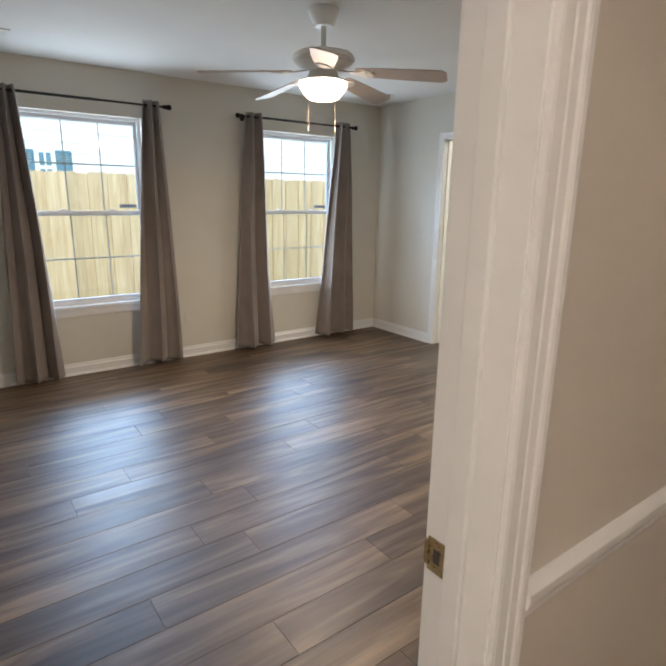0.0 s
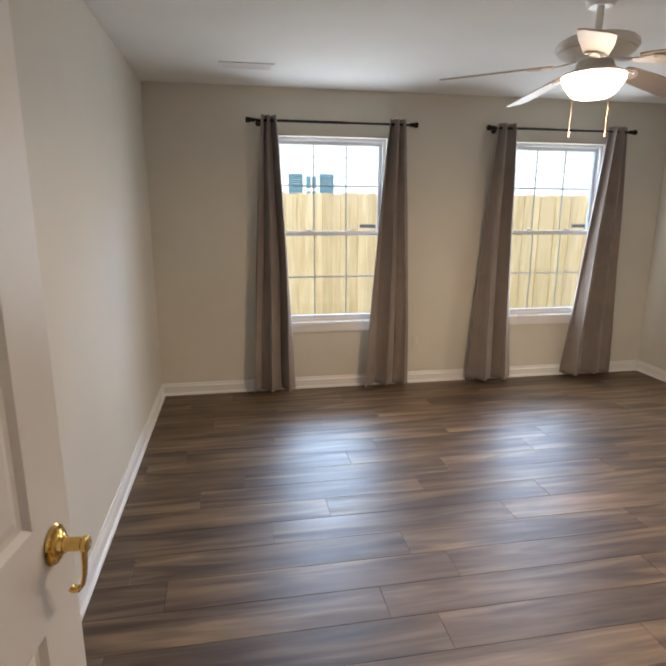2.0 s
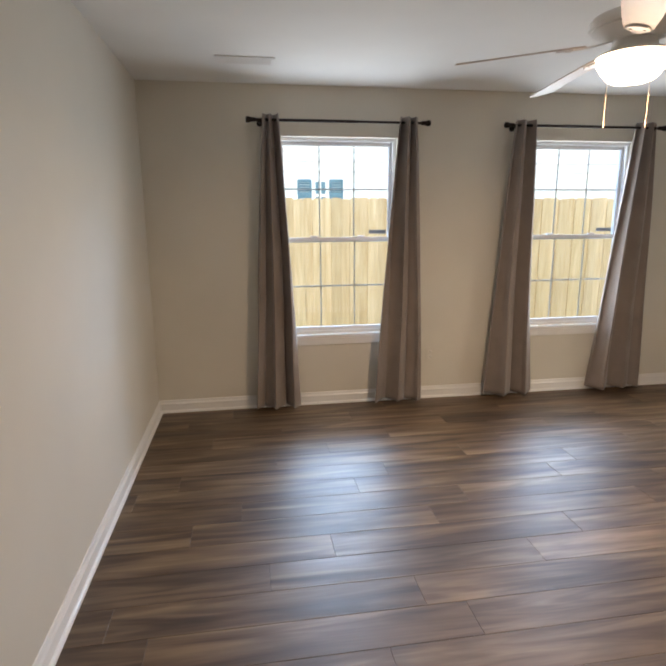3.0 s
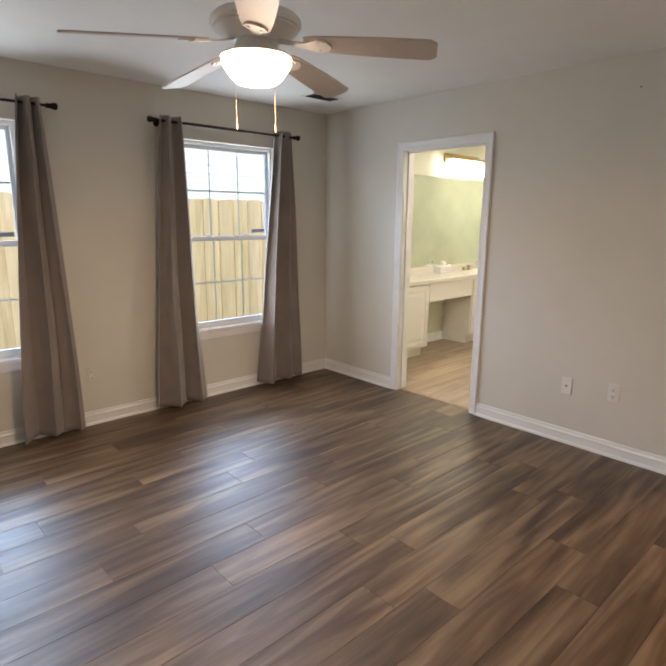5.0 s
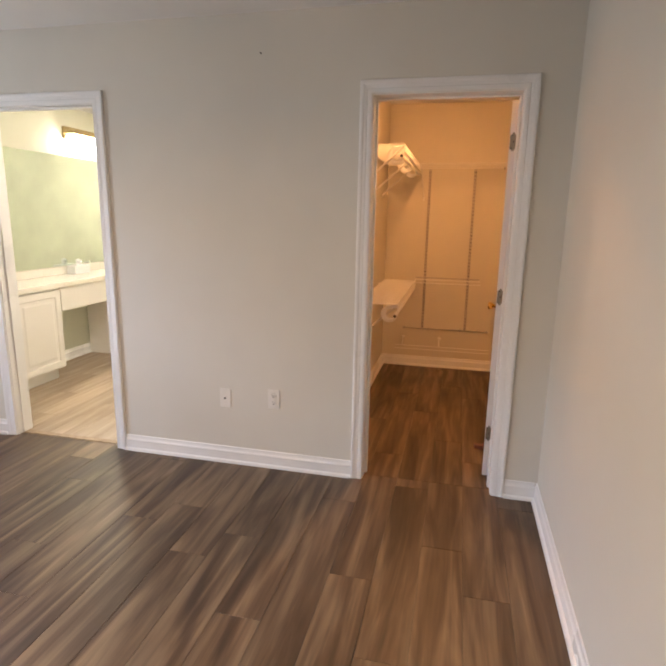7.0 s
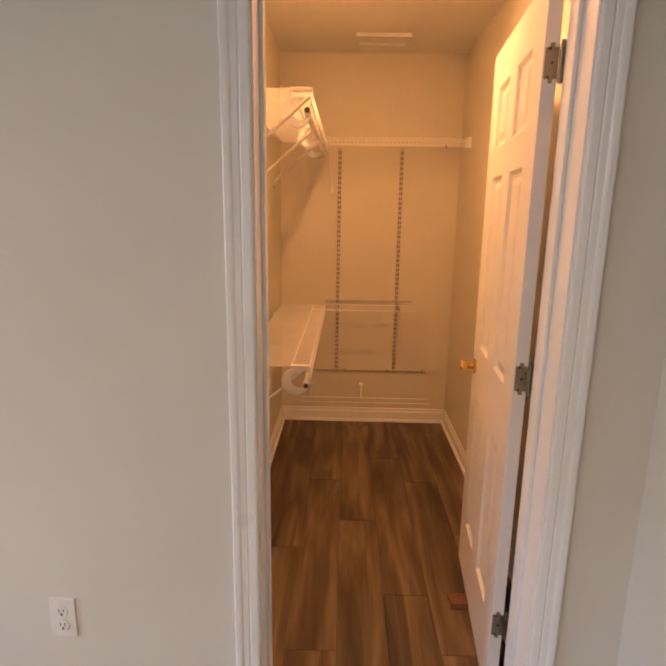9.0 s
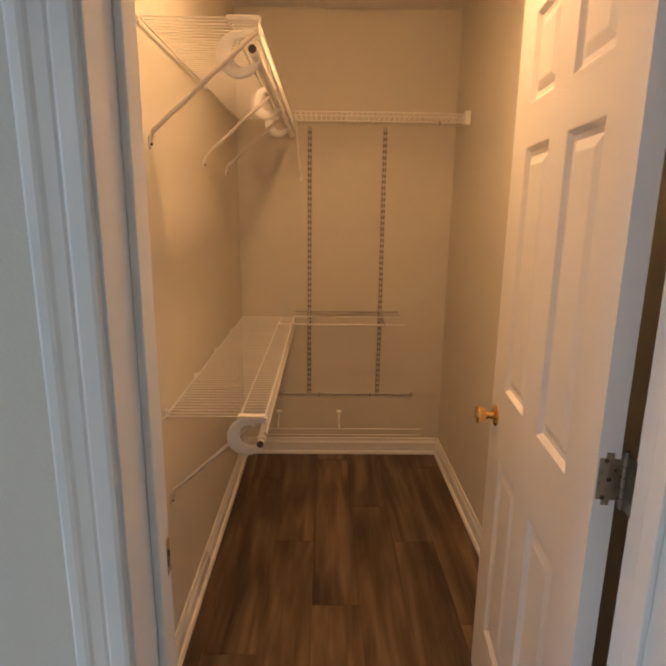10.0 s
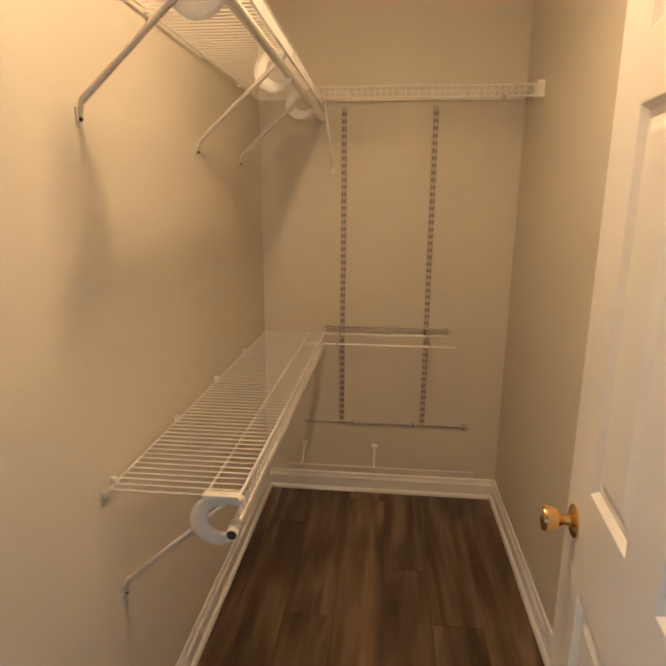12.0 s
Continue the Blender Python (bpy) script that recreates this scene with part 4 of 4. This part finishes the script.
bm = box(bmesh.new(), 5.902, 6.738, VY + 0.002, VY + 0.024, 0.605, 0.812, 0.003)
tagged(part("vanity_apron", bm, CABINET), "cream painted apron board over the knee space", "apron")

bm = box(bmesh.new(), VX0 + 0.02, VX1 - 0.02, BYN - 0.007, BYN - 0.001, 0.940, 1.985)
tagged(part("wall_mirror", bm, MIRROR), "wide frameless mirror above the bathroom counter", "mirror")

e = thing("vanity_light", "bathroom vanity light bar with a bright frosted shade", "wall lamp")
part("back_plate", box(bmesh.new(), 6.60, 7.30, BYN - 0.035, BYN - 0.001, 2.14, 2.26, 0.01), OLDBRASS, e)
bm = bmesh.new()
prof = [(0.03, 2.165), (0.11, 2.17), (0.135, 2.14), (0.13, 2.06), (0.115, 2.005), (0.04, 2.005)]
sweep(bm, [[(x, BYN - d, z) for d, z in prof] for x in (6.62, 7.28)])
part("shade", bm, BATH_GLOW, e, "glowing frosted glass shade")
part("top_rail", box(bmesh.new(), 6.58, 7.32, BYN - 0.15, BYN - 0.03, 2.185, 2.215, 0.008), OLDBRASS, e)

bm = box(bmesh.new(), 6.46, 6.68, 5.08, 5.185, 0.859, 0.945, 0.012)
e = part("tissue_box", bm, HOOK)
tagged(e, "white tissue box on the bathroom counter", "tissue box")
part("tissue", lathe(bmesh.new(), [(0.03, 0), (0.022, 0.02), (0.03, 0.045), (0.006, 0.06), (0, 0.06)], pose(6.57, 5.13, 0.944), 12), HOOK, e)
e = thing("faucet", "chrome bathroom faucet with two handles", "faucet", m=pose(7.02, 5.10, 0.858))
part("base", box(bmesh.new(), -0.08, 0.08, -0.022, 0.022, 0, 0.014, 0.005), CHROME, e)
bm = rod(bmesh.new(), (0, 0, 0.01), (0, -0.01, 0.075), 0.012, 14)
rod(bm, (0, -0.008, 0.072), (0, -0.105, 0.060), 0.010, 14)
part("spout", bm, CHROME, e, smooth=True)
for dx in (-0.055, 0.055):
    part("handle", lathe(bmesh.new(), [(0, 0.012), (0.015, 0.012), (0.012, 0.03), (0.019, 0.04), (0.018, 0.055), (0, 0.058)], Matrix.Translation((dx, 0, 0)), 16), OLDBRASS, e, smooth=True)

# unseen ceiling lamp, added to brighten the bathroom's open floor
e = thing("ceiling_lamp", "unseen flush bathroom ceiling lamp with a frosted globe", "ceiling lamp", m=pose(5.75, 3.25, H))
part("lamp_base", lathe(bmesh.new(), [(0, 0), (0.14, 0), (0.14, -0.02), (0, -0.021)]), FAN_WHITE, e, smooth=True)
part("globe", lathe(bmesh.new(), [(0.13, -0.020), (0.13, -0.04), (0.10, -0.085), (0.05, -0.105), (0, -0.11)]), BATH_CEIL_GLOW, e, "lit globe", True)

# ---- hallway lamp ----
e = thing("ceiling_lamp", "flush hallway ceiling lamp with a warm globe", "ceiling lamp", m=pose(-0.30, -0.35, H))
part("lamp_base", lathe(bmesh.new(), [(0, 0), (0.14, 0), (0.14, -0.02), (0, -0.021)]), FAN_WHITE, e, smooth=True)
part("globe", lathe(bmesh.new(), [(0.13, -0.020), (0.13, -0.04), (0.10, -0.085), (0.05, -0.105), (0, -0.11)]), HALL_GLOW, e, "lit globe", True)

# ---- outdoors ----
GZ = -0.25
setting("ground", box(bmesh.new(), -400, 400, YN + 0.17, 800, GZ - 0.5, GZ), GRASS, "flat lawn outside the windows", "ground")
FY0 = 8.3
e = thing("fence", "fresh yellow pine board privacy fence behind the house", "fence")
for z in (0.05, 0.75, 1.45):
    part("rail", box(bmesh.new(), -7, 13, FY0 + 0.02, FY0 + 0.058, z, z + 0.085), FENCE, e)
for i in range(9):
    part("post", box(bmesh.new(), -7 + i * 2.4, -6.91 + i * 2.4, FY0 + 0.06, FY0 + 0.15, GZ, 1.70), FENCE, e)
bm = bmesh.new()
vs = [(-0.07, 0, 0), (0.07, 0, 0), (0.07, 0, 1.98), (0.045, 0, 2.01), (-0.045, 0, 2.01), (-0.07, 0, 1.98)]
sweep(bm, [[(x, y, z) for x, _, z in vs] for y in (0.0, 0.019)])
first = part("board", bm, FENCE, e)
first.location = (-7, FY0, GZ)
rng = random.Random(4)
for i in range(1, 158):
    b = new("board", first.data)
    b.parent = e
    b.location = (-7 + i * 0.127, FY0 + (0.0 if i % 2 else -0.020) + rng.uniform(-0.003, 0.003), GZ + rng.uniform(-0.012, 0.012))

HY = 12.0
e = thing("neighbour_house", "white lap-sided neighbouring house with blue shutters", "house")
part("wall", box(bmesh.new(), -10, 18, HY, HY + 7, GZ, 4.3), SIDING, e)
sid = bmesh.new()
sweep(sid, [[(-10, HY - 0.002, 0), (-10, HY - 0.020, 0), (-10, HY - 0.004, 0.19), (-10, HY - 0.002, 0.19)], [(18, HY - 0.002, 0), (18, HY - 0.020, 0), (18, HY - 0.004, 0.19), (18, HY - 0.002, 0.19)]])
lap = part("siding_board", sid, SIDING, e)
lap.location = (0, 0, GZ)
for i in range(1, 23):
    b = new("siding_board", lap.data)
    b.parent = e
    b.location = (0, 0, GZ + i * 0.19)
bm = sweep(bmesh.new(), [[(x, HY - 0.5, 4.2), (x, HY + 7.5, 4.2), (x, HY + 3.5, 5.6)] for x in (-10.4, 18.4)])
part("roof", bm, ROOF, e)
wx0, wx1, wz0, wz1 = 2.29, 2.57, 1.45, 2.26
hw = part("window", box(bmesh.new(), wx0, wx1, HY - 0.045, HY + 0.02, wz0, wz1, 0.004), SIDING, e)
for a, b in ((wx0 + 0.04, (wx0 + wx1) / 2 - 0.015), ((wx0 + wx1) / 2 + 0.015, wx1 - 0.04)):
    for c, d in ((wz0 + 0.05, 1.92), (1.98, wz1 - 0.05)):
        part("pane", box(bmesh.new(), a, b, HY - 0.049, HY - 0.04, c, d), SHUTTER, hw)
for a in (wx0 - 0.32, wx1 + 0.04):
    bm = bmesh.new()
    for p in ((a, a + 0.04, wz0, wz1), (a + 0.24, a + 0.28, wz0, wz1), (a + 0.04, a + 0.24, wz0, wz0 + 0.06), (a + 0.04, a + 0.24, wz1 - 0.06, wz1), (a + 0.04, a + 0.24, 1.92, 1.98)):
        box(bm, p[0], p[1], HY - 0.05, HY - 0.015, p[2], p[3])
    sh = part("shutter", bm, SHUTTER, e, "blue louvred shutter")
    for i in range(15):
        z = wz0 + 0.08 + i * 0.045
        part("slat", box(bmesh.new(), a + 0.04, a + 0.24, HY - 0.045, HY - 0.02, z, z + 0.030), SHUTTER, sh)

# ---- floor planks ----
PW, PL, PY0 = 0.1815, 1.22, 2.608


def plank_mesh(w, l, mat):
    """One plank with a narrow chamfer, its corner at the origin, top at z = 0."""
    bm = bmesh.new()
    g, c, d = 0.0004, 0.0012, 0.0010
    lo = [(g, g, -0.006), (l - g, g, -0.006), (l - g, w - g, -0.006), (g, w - g, -0.006)]
    mid = [(x, y, -d) for x, y, _ in lo]
    top = [(g + c, g + c, 0), (l - g - c, g + c, 0), (l - g - c, w - g - c, 0), (g + c, w - g - c, 0)]
    rows = [[bm.verts.new(p) for p in q] for q in (lo, mid, top)]
    for a, b in zip(rows, rows[1:]):
        for k in range(4):
            bm.faces.new((a[k], a[(k + 1) % 4], b[(k + 1) % 4], b[k]))
    bm.faces.new(rows[-1])
    bmesh.ops.recalc_face_normals(bm, faces=bm.faces)
    me = bpy.data.meshes.new("plank")
    bm.to_mesh(me)
    bm.free()
    me.materials.append(mat)
    return me


def planks(parent, x0, x1, y0, y1, mat):
    cache = {}
    k0 = math.floor((y0 - PY0) / PW)
    k1 = math.ceil((y1 - PY0) / PW)
    known = {-1: 1.395, 0: 1.755, 3: 1.29}
    for k in range(k0, k1):
        ra, rb = max(y0, PY0 + k * PW), min(y1, PY0 + (k + 1) * PW)
        if rb - ra < 0.01:
            continue
        off = known.get(k, (k * 0.437) % PL + random.Random(k + 50).uniform(-0.12, 0.12))
        x = off - PL * math.ceil((off - x0) / PL)
        while x < x1:
            a, b = max(x, x0), min(x + PL, x1)
            if b - a > 0.01:
                key = (round(rb - ra, 3), round(b - a, 3))
                if key not in cache:
                    cache[key] = plank_mesh(rb - ra, b - a, mat)
                ob = new("plank", cache[key])
                ob.parent = parent
                ob.location = (a, ra, 0)
            x += PL


def floor_of(name, label, x0, x1, y0, y1, mat=FLOOR):
    f = slab(name, x0, x1, y0, y1, -0.12, -0.0045, SUBFLOOR, label, "floor")
    planks(f, x0, x1, y0, y1, mat)
    return f


floor_of("floor", "greyish-brown streaked wood plank floor of the bedroom", XW, XE + 0.055, YS - 0.06, YN)
floor_of("closet_floor", "brown streaked wood plank floor of the closet", XE + 0.055, CXB, YS, CYN)
floor_of("bath_floor", "pale beige wood plank floor of the bathroom", XE + 0.055, BXE, CYN + T, BYN, BATH_FLOOR)
floor_of("hall_floor", "brown streaked wood plank floor of the hallway", HXW, HXE, HYS, YS - 0.06)
